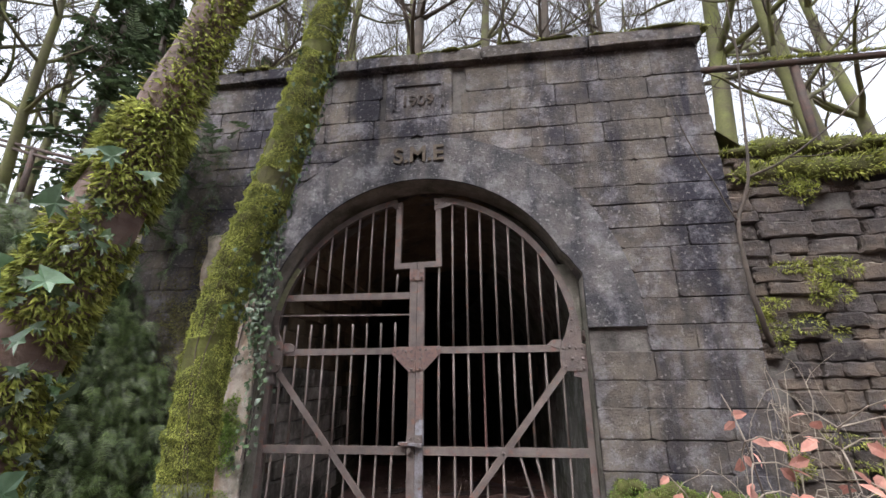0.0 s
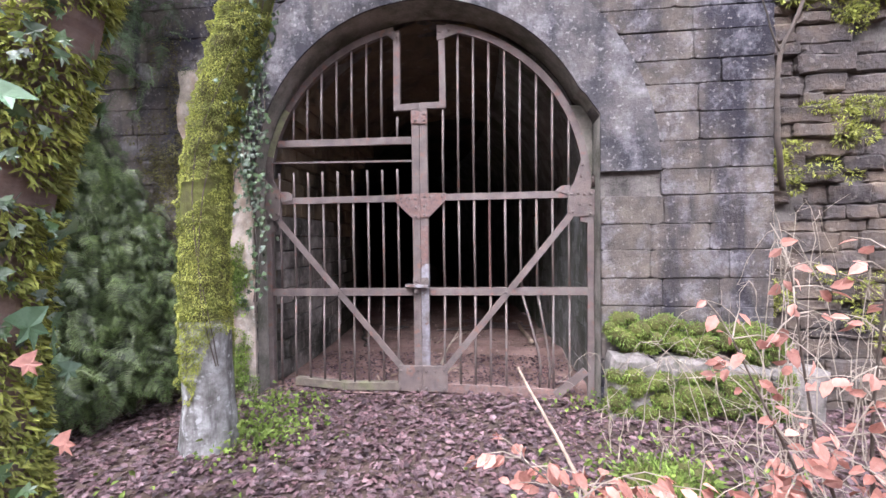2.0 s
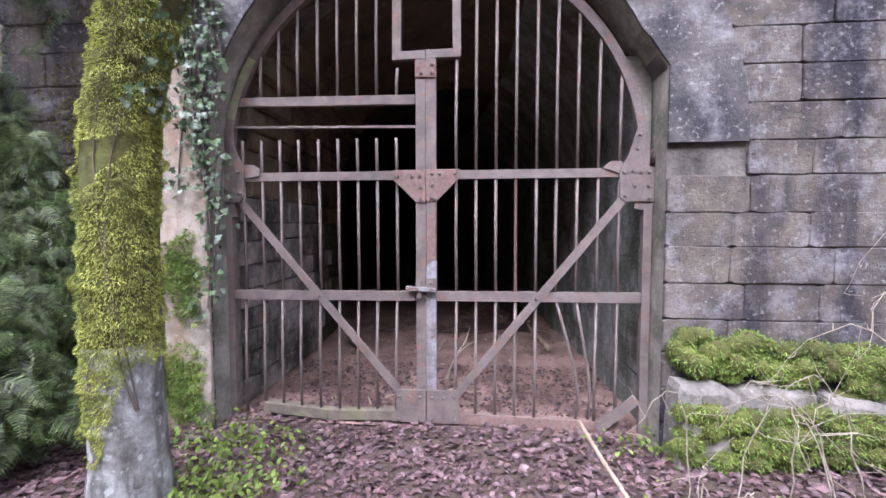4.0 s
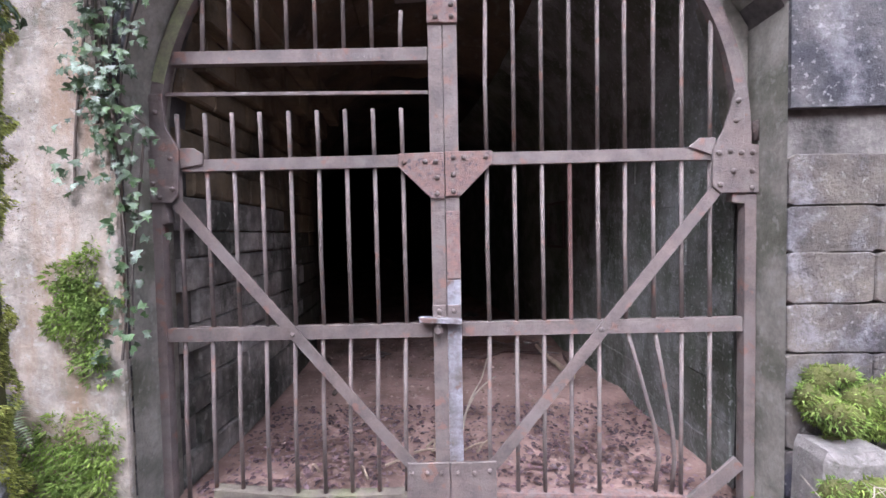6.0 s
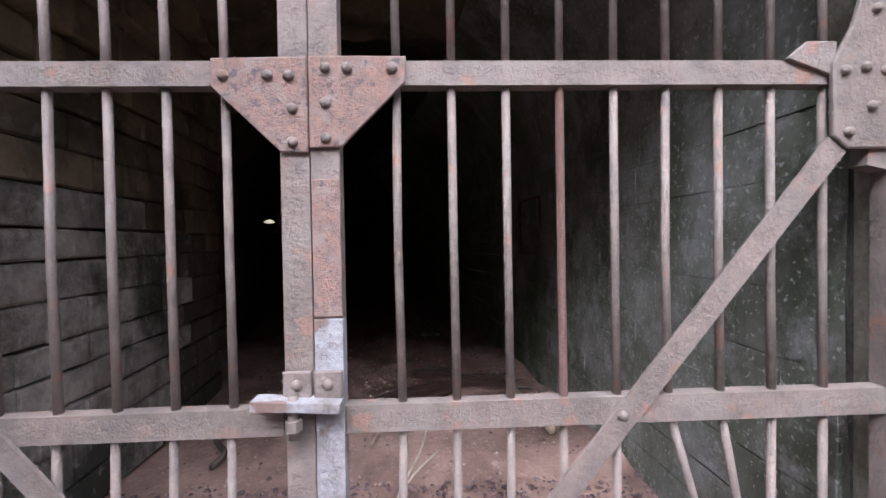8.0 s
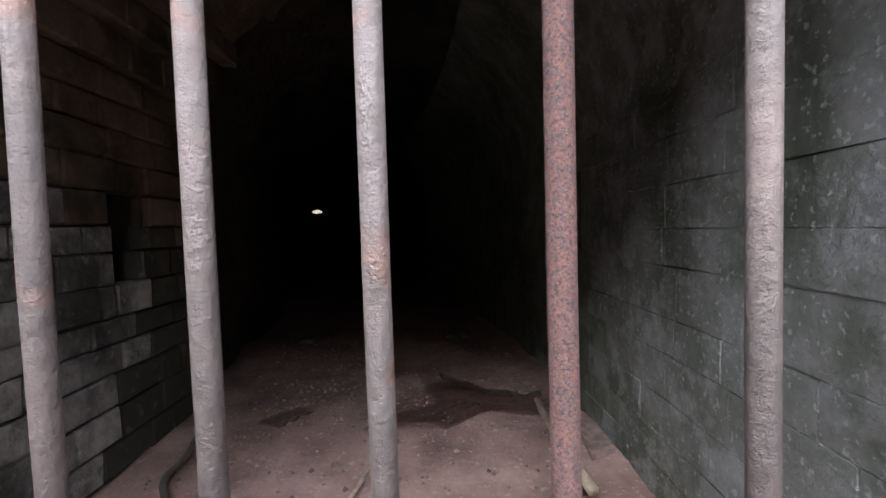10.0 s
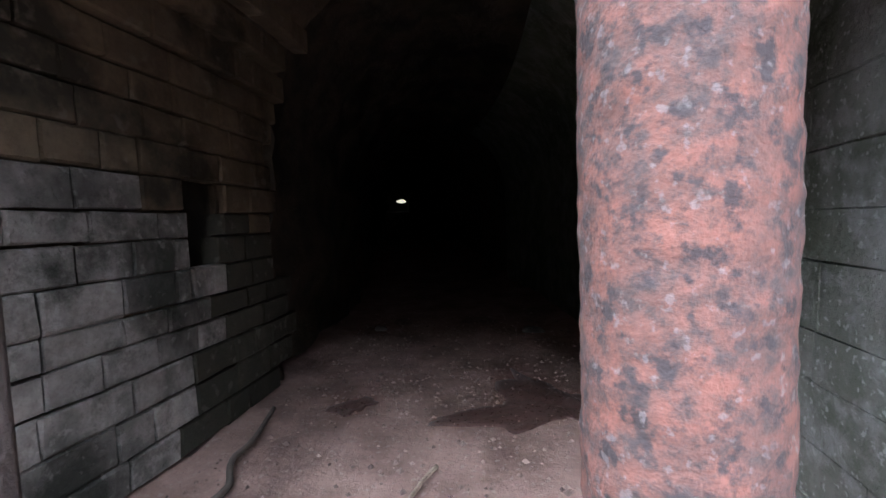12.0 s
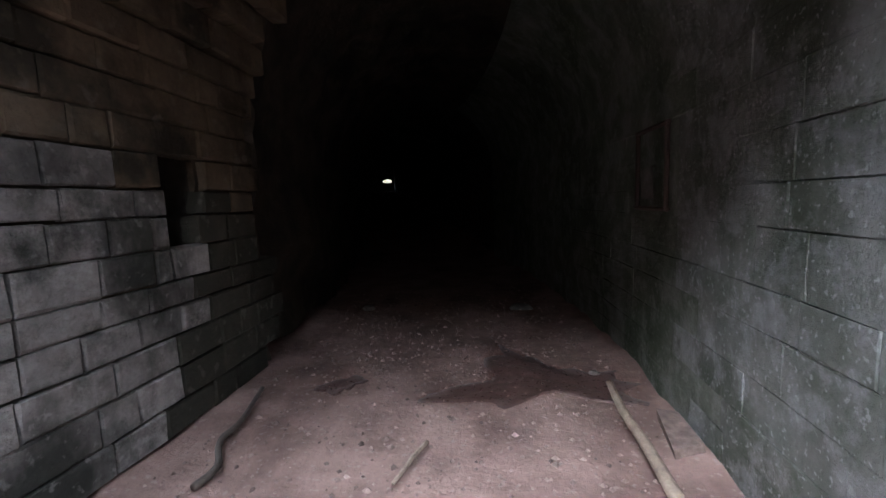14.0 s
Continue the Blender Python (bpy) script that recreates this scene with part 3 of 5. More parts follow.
for i in range(n):
    for x0, x1, lo, hi in ((gx[i], gx[i + 1], -1, None), (gx[i], gx[i + 1], None, 4)):
        def gap(x, top):
            c = max(math.cos(x / 0.72 * math.pi / 2), 0)
            return (1.34 + 0.36 * c ** 0.8 + 0.04 * fuzz(x, 1, 0, 6)) if top else (1.34 - 0.18 * c + 0.05 * fuzz(x, 4, 0, 6))
        if hi is None:
            zz = [(x0, -1.0), (x1, -1.0), (x1, gap(x1, False)), (x0, gap(x0, False))]
        else:
            zz = [(x0, gap(x0, True)), (x1, gap(x1, True)), (x1, 4.2), (x0, 4.2)]
        end.add([tunnel_point(61.5, u + 0.55, zv + 0.05) for u, zv in zz], [(0, 1, 2, 3)])
for sgn in (-1, 1):
    end.add([tunnel_point(61.5, u + 0.55, zv) for u, zv in ((sgn * 0.72, -1), (sgn * 3.0, -1), (sgn * 3.0, 4.2), (sgn * 0.72, 4.2))], [(0, 1, 2, 3)])
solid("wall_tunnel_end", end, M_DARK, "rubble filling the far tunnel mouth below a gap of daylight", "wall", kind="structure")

# ---- ground ----
def bank_edge(y):
    return -2.12 + 0.30 * y if y > -8 else -4.5


def front_height(x, y):
    e = bank_edge(y)
    h = 0.03 * fuzz(x, y, 0, 0.9) + 0.012 * fuzz(x, y, 4, 5)
    # unseen slope added behind the camera to block low sky light
    h += 0.85 * min(max(-6.5 - y, 0), 34)
    if x < e:
        d = e - x
        h += 3.1 * (1 - math.exp(-d / 0.75)) + 0.32 * max(d - 1.5, 0) * math.exp(-max(d - 1.5, 0) / 30) + 0.12 * fuzz(x, y, 2, 1.6)
    return h


def sheet(xs, ys, height):
    acc = Acc()
    for y in ys:
        for x in xs:
            acc.v.append((x, y, height(x, y)))
    n = len(xs)
    for i in range(len(ys) - 1):
        for j in range(n - 1):
            a = i * n + j
            acc.f.append((a, a + 1, a + n + 1, a + n))
    return acc


xs = [-900, -300, -100, -40, -20, -12] + [-9 + 0.15 * i for i in range(121)] + [12, 20, 40, 100, 300, 900]
ys = [-900, -300, -100, -40, -20, -12, -9] + [-7 + 0.15 * i for i in range(46)] + [-0.05]
solid("ground", sheet(xs, ys, front_height), M_SOIL, "dark damp woodland soil under fallen leaves", "ground", kind="structure", smooth=True)


def hill_height(x, y):
    right_side = min(max((x - 2.3) / 0.4, 0), 1)
    h = 4.3 - 1.08 * right_side
    if x < -2.9:
        h = front_height(x, -0.05)
    rise = 0.16 * min(max(y - 0.4, 0), 34)
    return max(h + rise, 1.0) + 0.12 * fuzz(x, y, 0, 0.5) * min(max(y, 0), 1)


hx = [-900, -300, -100, -50, -30] + [-20 + 0.8 * i for i in range(51)] + [30, 50, 100, 300, 900]
hy = [-0.05, 0.3, 0.6, 1.0] + [1.8 + 0.9 * i for i in range(30)] + [35, 45, 57.0]
solid("ground_hillside", sheet(hx, hy, hill_height), M_BANK, "leaf-strewn wooded hillside above the tunnel", "ground", kind="structure", smooth=True)
# added backdrop slope: hides the sky so the exit gap is less bright
solid("ground_beyond", sheet([-900, -200, -60, -20, 20, 60, 200, 900], [56.8, 62, 100, 200, 900], lambda x, y: 1.0 + 0.6 * min(max(y - 62, 0), 38)), M_BANK, "slope added beyond the far tunnel mouth to block the sky", "ground", kind="structure")


# ---- the iron gate ----
GY0, GY1 = -0.012, 0.012               # front and back of the bars
AC, AR = (-0.025, 1.775), 1.41         # arch frame centre and radius
rivet_acc = Acc()
for ringi, (r, d) in enumerate(((0.013, 0.0), (0.012, 0.006), (0.007, 0.011))):
    rivet_acc.v += [(r * math.cos(k * math.pi / 4), -d, r * math.sin(k * math.pi / 4)) for k in range(8)]
rivet_acc.f = [(k, (k + 1) % 8, 8 + (k + 1) % 8, 8 + k) for k in range(8)] + [(8 + k, 8 + (k + 1) % 8, 16 + (k + 1) % 8, 16 + k) for k in range(8)] + [tuple(range(16, 24))]
rivet_mesh = rivet_acc.mesh("rivet", M_IRON, True)


def rivets(parent, y, places):
    for x, z in places:
        r = part("rivet", rivet_mesh, M_IRON, parent)
        r.location = (x, y, z)


def flat(name, parent, a, b, width, y0=-0.02, y1=0.02, mat=M_IRON, label=""):
    acc = Acc()
    acc.bar(a, b, width, y0, y1)
    return part(name, acc, mat, parent, label)


def plate(name, parent, poly, y0, y1, mat=M_IRON, label=""):
    acc = Acc()
    acc.prism(poly, y0, y1, 0.003)
    return part(name, acc, mat, parent, label)


def round_bar(parent, pts, mat=M_IRON, label=""):
    acc = Acc()
    acc.tube(pts, 0.0105, 10)
    return part("bar", acc, mat, parent, label, smooth=True)


def pitted_bar(parent, x, w):
    """The bar that the walk ends beside: its skin is blistered and pitted by rust."""
    acc = Acc()
    zs = [LOW, 1.0, 1.1] + [1.14 + 0.0011 * k for k in range(292)] + [1.52, 1.62, RAIL]
    sides = 40
    for z in zs:
        c = x + w + (0.003 - w) * max(1.3 - z, 0) / (1.3 - LOW) - w * max(z - 1.3, 0) / (RAIL - 1.3)
        for k in range(sides):
            a = 2 * math.pi * k / sides
            p = Vector((math.cos(a) * 0.0105, math.sin(a) * 0.0105, z))
            blister = 0.00024 * noise.noise(p * 330) + 0.00026 * noise.noise(p * 900) - 0.0006 * max(noise.noise(p * 300 + Vector((7, 3, 1))) - 0.25, 0)
            r = 0.0105 + blister
            acc.v.append((c + r * math.cos(a), r * math.sin(a), z))
    for i in range(len(zs) - 1):
        for k in range(sides):
            j = (k + 1) % sides
            acc.f.append((i * sides + k, i * sides + j, (i + 1) * sides + j, (i + 1) * sides + k))
    return part("bar", acc, M_RUSTBAR, parent, "bar blistered with pink-red rust", smooth=True)


def arch_z(x):
    return AC[1] + math.sqrt(max((AR - 0.02) ** 2 - (x - AC[0]) ** 2, 0.0))


def arch_frame(parent, a0, a1, mat, label=""):
    acc = Acc()
    n = 22
    rings = []
    for i in range(n + 1):
        g = radians(a0 + (a1 - a0) * i / n)
        rings.append([(AC[0] + r * math.cos(g), y, AC[1] + r * math.sin(g)) for r, y in ((AR - 0.03, 0.018), (AR - 0.03, -0.028), (AR + 0.03, -0.028), (AR + 0.03, 0.018))])
    acc.band(rings)
    return part("arch_frame", acc, mat, parent, label)


LEFT_BARS = (-1.322, -1.183, -1.048, -0.911, -0.769, -0.630, -0.493, -0.357, -0.220)
RIGHT_BARS = (0.184, 0.316, 0.448, 0.579, 0.712, 0.842, 0.974, 1.106, 1.239)
RAIL, LOW, UPPER, ROD = 1.716, 0.893, 2.222, 2.045

gl = thing("iron_gate_leaf", "rusty riveted iron gate leaf with a missing strip of bars", "gate", "tunnel gate leaves", at=(-0.06, 0, 0))
gl.location = (0, 0, 0)
flat("stile", gl, (-0.0535, 0.05), (-0.0535, 2.49), 0.067, -0.024, 0.02)
flat("rail", gl, (-1.30, RAIL), (-0.09, RAIL), 0.058)
flat("rail", gl, (-1.49, LOW - 0.010), (-0.09, LOW + 0.002), 0.066)
flat("rail", gl, (-1.38, UPPER + 0.012), (-0.09, UPPER - 0.004), 0.062)
flat("rod", gl, (-1.42, ROD + 0.022), (-0.09, ROD - 0.004), 0.016, -0.008, 0.008)
bl = Acc()
bl.bar((-1.20, 0.075), (-0.72, 0.04), 0.07, -0.03, 0.03, 0.008)
bl.bar((-0.73, 0.04), (-0.22, 0.055), 0.07, -0.03, 0.03, 0.008)
part("bottom_rail", bl, M_OLDRAIL, gl, "mud-stained bent bottom rail")
flat("brace", gl, (-1.325, 1.535), (-0.20, 0.225), 0.056, -0.030, -0.0205)
arch_frame(gl, 98.5, 194, M_IRON)
arch_frame(gl, 148, 166, M_LICHENIRON, "lichen-green stretch of the arch bar").location.y = -0.004
flat("notch_post", gl, (-0.214, 2.48), (-0.208, 3.16), 0.058, -0.028, 0.018)
flat("notch_sill", gl, (-0.243, 2.502), (-0.020, 2.508), 0.055, -0.027, 0.018)
g = plate("gusset", gl, [(-0.245, 3.09), (-0.18, 3.05), (-0.18, 3.165), (-0.30, 3.14)], -0.036, -0.028)
rivets(g, -0.036, [(-0.21, 3.1)])
g = plate("gusset", gl, [(-0.241, 1.684), (-0.080, 1.528), (-0.0195, 1.528), (-0.0195, 1.750), (-0.238, 1.747)], -0.034, -0.025, M_RUST, "rust-red riveted gusset plate")
rivets(g, -0.034, [(-0.210, 1.706), (-0.109, 1.706), (-0.060, 1.705), (-0.054, 1.630), (-0.055, 1.553)])
g = plate("gusset", gl, [(-1.30, 1.700), (-1.188, 1.719), (-1.186, 1.771), (-1.232, 1.80), (-1.30, 1.80)], -0.03, -0.0205)
hp = plate("hinge_plate", gl, [(-1.512, 1.539), (-1.341, 1.535), (-1.31, 1.573), (-1.298, 1.79), (-1.36, 1.90), (-1.372, 2.06), (-1.44, 2.06), (-1.426, 1.915), (-1.44, 1.79), (-1.533, 1.788)], -0.040, -0.0285)
rivets(hp, -0.040, [(-1.50, 1.565), (-1.505, 1.75), (-1.43, 1.63), (-1.40, 1.565), (-1.335, 1.60), (-1.34, 1.75), (-1.40, 1.85), (-1.405, 1.97)])
bp = plate("foot_plate", gl, [(-0.233, 0.02), (-0.0195, 0.02), (-0.0195, 0.25), (-0.225, 0.247)], -0.042, -0.0305, M_IRON, "riveted foot plate with flaked paint")
rivets(bp, -0.042, [(-0.205, 0.2), (-0.21, 0.04), (-0.13, 0.2), (-0.06, 0.2), (-0.06, 0.04)])
tp = plate("joint_plate", gl, [(-0.090, 2.355), (0.053, 2.35), (0.053, 2.462), (-0.090, 2.465)], -0.034, -0.0255, M_RUST, "small riveted joint plate")
rivets(tp, -0.034, [(0.025, 2.38), (0.025, 2.435), (-0.05, 2.38)])
for i, x in enumerate(LEFT_BARS):
    top = ROD - 0.075
    dx = -0.012 + 0.006 * fuzz(x, 0, 0, 9)
    round_bar(gl, [(x, 0, RAIL - 0.03), (x - 0.002, 0, (RAIL + top) / 2), (x - 0.004, 0, top)])
    if arch_z(x) - UPPER > 0.06:
        t = min(arch_z(x), 3.15) if x < -0.26 else 2.43
        round_bar(gl, [(x, 0, UPPER), (x + 0.004 * fuzz(x, 1, 1, 9), 0, (UPPER + t) / 2), (x + 0.006, 0, t)])
    round_bar(gl, [(x, 0, RAIL), (x + 0.008 * fuzz(x, 2, 2, 9), 0, 1.3), (x + 0.002, 0, LOW)])
    round_bar(gl, [(x - 0.004, 0, LOW), (x - 0.014 + 0.006 * fuzz(x, 5, 2, 9), 0, 0.45), (x - 0.014, 0, 0.03)])
c = part("brace_bolt", rivet_mesh, M_IRON, gl)
c.location = (-0.775, -0.030, 0.884)

gr = thing("iron_gate_leaf", "rusty riveted iron gate leaf with two bent bars", "gate", "tunnel gate leaves")
flat("stile", gr, (0.0165, 1.14), (0.0165, 2.53), 0.067, -0.024, 0.02)
flat("stile_foot", gr, (0.015, 0.05), (0.0165, 1.14), 0.067, -0.0243, 0.02, M_PAINTED, "stile foot with pale blue paint left on it")
flat("rust_patch", gr, (0.0165, 1.142), (0.0165, 1.47), 0.066, -0.0262, -0.0235, M_RUST, "orange rust patch")
flat("rail", gr, (0.05, RAIL), (1.25, RAIL), 0.058)
flat("rail", gr, (0.05, LOW + 0.004), (1.41, LOW + 0.012), 0.066)
flat("brace", gr, (1.252, 1.54), (0.19, 0.225), 0.056, -0.030, -0.0205)
flat("bottom_rail", gr, (0.2, 0.05), (1.18, 0.03), 0.075, -0.02, 0.03, M_RUST, "orange rusted bottom rail")
flat("corner_brace", gr, (1.12, 0.02), (1.37, 0.24), 0.07, -0.03, -0.015)
arch_frame(gr, -12, 80, M_IRON)
flat("notch_post", gr, (0.189, 2.49), (0.183, 3.17), 0.054, -0.028, 0.018)
flat("notch_sill", gr, (-0.016, 2.509), (0.212, 2.509), 0.055, -0.026, 0.018)
g = plate("gusset", gr, [(0.145, 3.05), (0.20, 3.06), (0.32, 3.10), (0.29, 3.17), (0.145, 3.185)], -0.036, -0.028)
rivets(g, -0.036, [(0.17, 3.12), (0.25, 3.13)])
g = plate("gusset", gr, [(-0.0165, 1.538), (0.056, 1.540), (0.208, 1.692), (0.209, 1.751), (-0.0165, 1.752)], -0.034, -0.025, M_RUST, "rust-red riveted gusset plate")
rivets(g, -0.034, [(0.023, 1.723), (0.073, 1.722), (0.177, 1.722), (0.022, 1.642), (0.022, 1.561)])
g = plate("gusset", gr, [(1.125, 1.746), (1.25, 1.70), (1.25, 1.787), (1.175, 1.787)], -0.03, -0.0205)
hp = plate("hinge_plate", gr, [(1.231, 1.558), (1.266, 1.527), (1.443, 1.526), (1.443, 1.746), (1.373, 1.757), (1.378, 2.02), (1.335, 2.0), (1.28, 1.82), (1.231, 1.733)], -0.040, -0.0285, M_IRON, "flaking rivet-studded hinge plate")
rivets(hp, -0.040, [(1.267, 1.565), (1.258, 1.712), (1.325, 1.627), (1.31, 1.72), (1.41, 1.548), (1.41, 1.626), (1.41, 1.712), (1.36, 1.712), (1.335, 1.86), (1.345, 1.95)])
bp = plate("foot_plate", gr, [(-0.0165, 0.02), (0.207, 0.022), (0.205, 0.255), (-0.0165, 0.25)], -0.042, -0.0305, M_IRON, "riveted foot plate with flaked paint")
rivets(bp, -0.042, [(0.02, 0.2), (0.02, 0.05), (0.10, 0.2), (0.175, 0.21), (0.175, 0.05)])
for i, x in enumerate(RIGHT_BARS):
    t = arch_z(x) if x > 0.2 else 2.47
    w = 0.006 * fuzz(0.588 if i == 3 else x, 3, 3, 9)
    round_bar(gr, [(x, 0, RAIL), (x + w, 0, (RAIL + t) / 2), (x + 0.004, 0, t)])
    if i == 3:
        pitted_bar(gr, x, w)
    else:
        round_bar(gr, [(x + 0.003, 0, LOW), (x + w, 0, 1.3), (x, 0, RAIL)])
    if i in (5, 6):
        k = 0.163 if i == 5 else 0.106
        round_bar(gr, [(x + 0.003, 0, LOW), (x + k * 0.42, 0.0, 0.66), (x + k * 0.86, 0.0, 0.39), (x + k, 0.01, 0.24), (x + k * 0.9, 0.02, 0.05)], M_IRON, "bent bar")
    else:
        round_bar(gr, [(x + 0.003, 0, LOW), (x + w * 2, 0, 0.4), (x, 0, 0.04)])
c = part("brace_bolt", rivet_mesh, M_IRON, gr)
c.location = (0.716, -0.030, 0.891)
latch = thing("gate_bolt", "sliding iron gate bolt with a nut below", "bolt")
a = Acc()
a.bar((-0.15, 0.955), (0.05, 0.945), 0.022, -0.078, -0.025)
part("tongue", a, M_PAINTED, latch)
a = Acc()
a.tube([(-0.06, -0.055, 0.97), (-0.06, -0.055, 0.87)], 0.012, 8)
part("pin", a, M_IRON, latch, "", True)
a = Acc()
a.tube([(-0.06, -0.055, 0.915), (-0.06, -0.055, 0.89)], 0.02, 6)
part("nut", a, M_IRON, latch)
for x in (-0.056, 0.016):
    p = plate("keeper", latch, [(x - 0.033, 0.95), (x + 0.033, 0.95), (x + 0.033, 1.02), (x - 0.033, 1.02)], -0.04, -0.032)
    rivets(p, -0.04, [(x, 0.99)])

# posts behind the leaves
for x0, x1 in ((1.385, 1.438), (-1.447, -1.402)):
    post = thing("gate_post", "rusty iron gate post against the stone jamb", "post", "gate posts")
    a = Acc()
    a.prism([(x0, -0.05), (x1, -0.05), (x1, 1.53), (x0, 1.53)], -0.03, 0.02, 0.006)
    part("shaft", a, M_IRON, post)
    a = Acc()
    s = 1 if x0 > 0 else -1
    a.tube([(x1 - 0.01, -0.02, 1.83), (x1 + s * 0.05, -0.02, 1.835)], 0.012, 8)
    a.tube([(x1 + s * 0.0, -0.02, 1.77), (x1 + s * 0.0, -0.02, 1.86)], 0.016, 8)
    part("hinge_pin", a, M_DARKIRON, post, "", True)

# ---- vegetation kit ----
def unit(v):
    n = np.linalg.norm(v, axis=-1, keepdims=True)
    return v / np.where(n == 0, 1, n)


def scatter(template, faces, places, ups, outs, sizes):
    """Copies a small template (x across, y along, z up off its face) to many places: y goes along 'outs', z along 'ups'."""
    tpl = np.array(template, float)
    y = unit(outs)
    x = unit(np.cross(y, ups))
    z = np.cross(x, y)
    pts = places[:, None, :] + sizes[:, None, None] * (tpl[None, :, 0:1] * x[:, None, :] + tpl[None, :, 1:2] * y[:, None, :] + tpl[None, :, 2:3] * z[:, None, :])
    acc = Acc()
    n = len(tpl)
    acc.v = [tuple(p) for p in pts.reshape(-1, 3)]
    acc.f = [tuple(i + k * n for i in f) for k in range(len(places)) for f in faces]
    return acc


OVAL = [(0, 0, 0), (-0.28, 0.3, 0.08), (0.28, 0.3, 0.08), (0, 0.35, 0), (-0.24, 0.68, 0.03), (0.24, 0.68, 0.03), (0, 0.7, -0.03), (0, 1.0, -0.12)]
OVAL_F = [(0, 3, 1), (0, 2, 3), (1, 3, 6, 4), (3, 2, 5, 6), (4, 6, 7), (6, 5, 7)]
LOBED = [(0, 0, 0), (-0.48, 0.12, 0.03), (-0.22, 0.42, 0.04), (-0.36, 0.72, 0.0), (-0.10, 0.66, 0.03), (0, 1.0, -0.06), (0.10, 0.66, 0.03), (0.36, 0.72, 0.0), (0.22, 0.42, 0.04), (0.48, 0.12, 0.03), (0, 0.45, -0.02)]
LOBED_F = [(10, 0, 1), (10, 1, 2), (10, 2, 3), (10, 3, 4), (10, 4, 5), (10, 5, 6), (10, 6, 7), (10, 7, 8), (10, 8, 9), (10, 9, 0)]
BLADE = [(-0.13, 0, 0), (0.13, 0, 0), (0.1, 0.5, 0.1), (-0.1, 0.5, 0.1), (0, 1, -0.1)]
BLADE_F = [(0, 1, 2, 3), (3, 2, 4)]


def around(centre, spread, n):
    return np.array(centre) + nrng.normal(0, 1, (n, 3)) * np.array(spread)


def jitter(v, k):
    return v + nrng.normal(0, k, v.shape)


def on_tube(pts, radii, n, z_from=-9, z_to=99, side=None, narrow=1.0):
    """n points on a trunk's skin with their normals."""
    P, R = np.array(pts, float), np.array(radii, float)
    k = nrng.uniform(0, len(P) - 1.001, n)
    i = k.astype(int)
    f = (k - i)[:, None]
    c = P[i] * (1 - f) + P[i + 1] * f
    r = R[i] * (1 - f[:, 0]) + R[i + 1] * f[:, 0]
    d = unit(P[i + 1] - P[i])
    a = nrng.uniform(0, 2 * math.pi, n) if side is None else nrng.normal(side, narrow, n)
    h = np.stack([np.cos(a), np.sin(a), np.zeros(n)], 1)
    nn = unit(h - d * (h * d).sum(1, keepdims=True))
    keep = (c[:, 2] > z_from) & (c[:, 2] < z_to)
    return (c + nn * r[:, None])[keep], nn[keep], d[keep]


def moss_on(name, parent, pts, nrm, size, mat, hang=0.5, label=""):
    n = len(pts)
    out = unit(jitter(nrm, 0.45) + np.array([0, 0, -hang]))
    acc = scatter(BLADE, BLADE_F, pts - nrm * 0.006, jitter(nrm, 0.5) + 1e-3, out, nrng.uniform(0.5, 1.3, n) * size)
    ob = part(name, acc, mat, parent, label)
    if parent is None:
        return ob
    tagged(ob, kind="stuff")
    return ob


def mound(acc, c, r, n=10):
    """A lumpy cushion."""
    o = len(acc.v)
    for i in range(n + 1):
        th = math.pi * i / n
        for k in range(12):
            ph = 2 * math.pi * k / 12
            d = Vector((math.sin(th) * math.cos(ph), math.sin(th) * math.sin(ph), math.cos(th)))
            w = 1 + 0.3 * noise.noise(d * 2.2 + Vector(c) * 3)
            acc.v.append((c[0] + d.x * r[0] * w, c[1] + d.y * r[1] * w, c[2] + d.z * r[2] * w))
    for i in range(n):
        for k in range(12):
            a, b = o + i * 12 + k, o + i * 12 + (k + 1) % 12
            acc.f.append((a, a + 12, b + 12, b))


def on_mounds(list_, n):
    cs = np.array([m[0] for m in list_], float)
    rs = np.array([m[1] for m in list_], float)
    w = (rs[:, 0] * rs[:, 2])
    i = nrng.choice(len(cs), n, p=w / w.sum())
    d = unit(nrng.normal(0, 1, (n, 3)))
    return cs[i] + d * rs[i] * nrng.uniform(0.9, 1.12, (n, 1)), unit(d / rs[i])


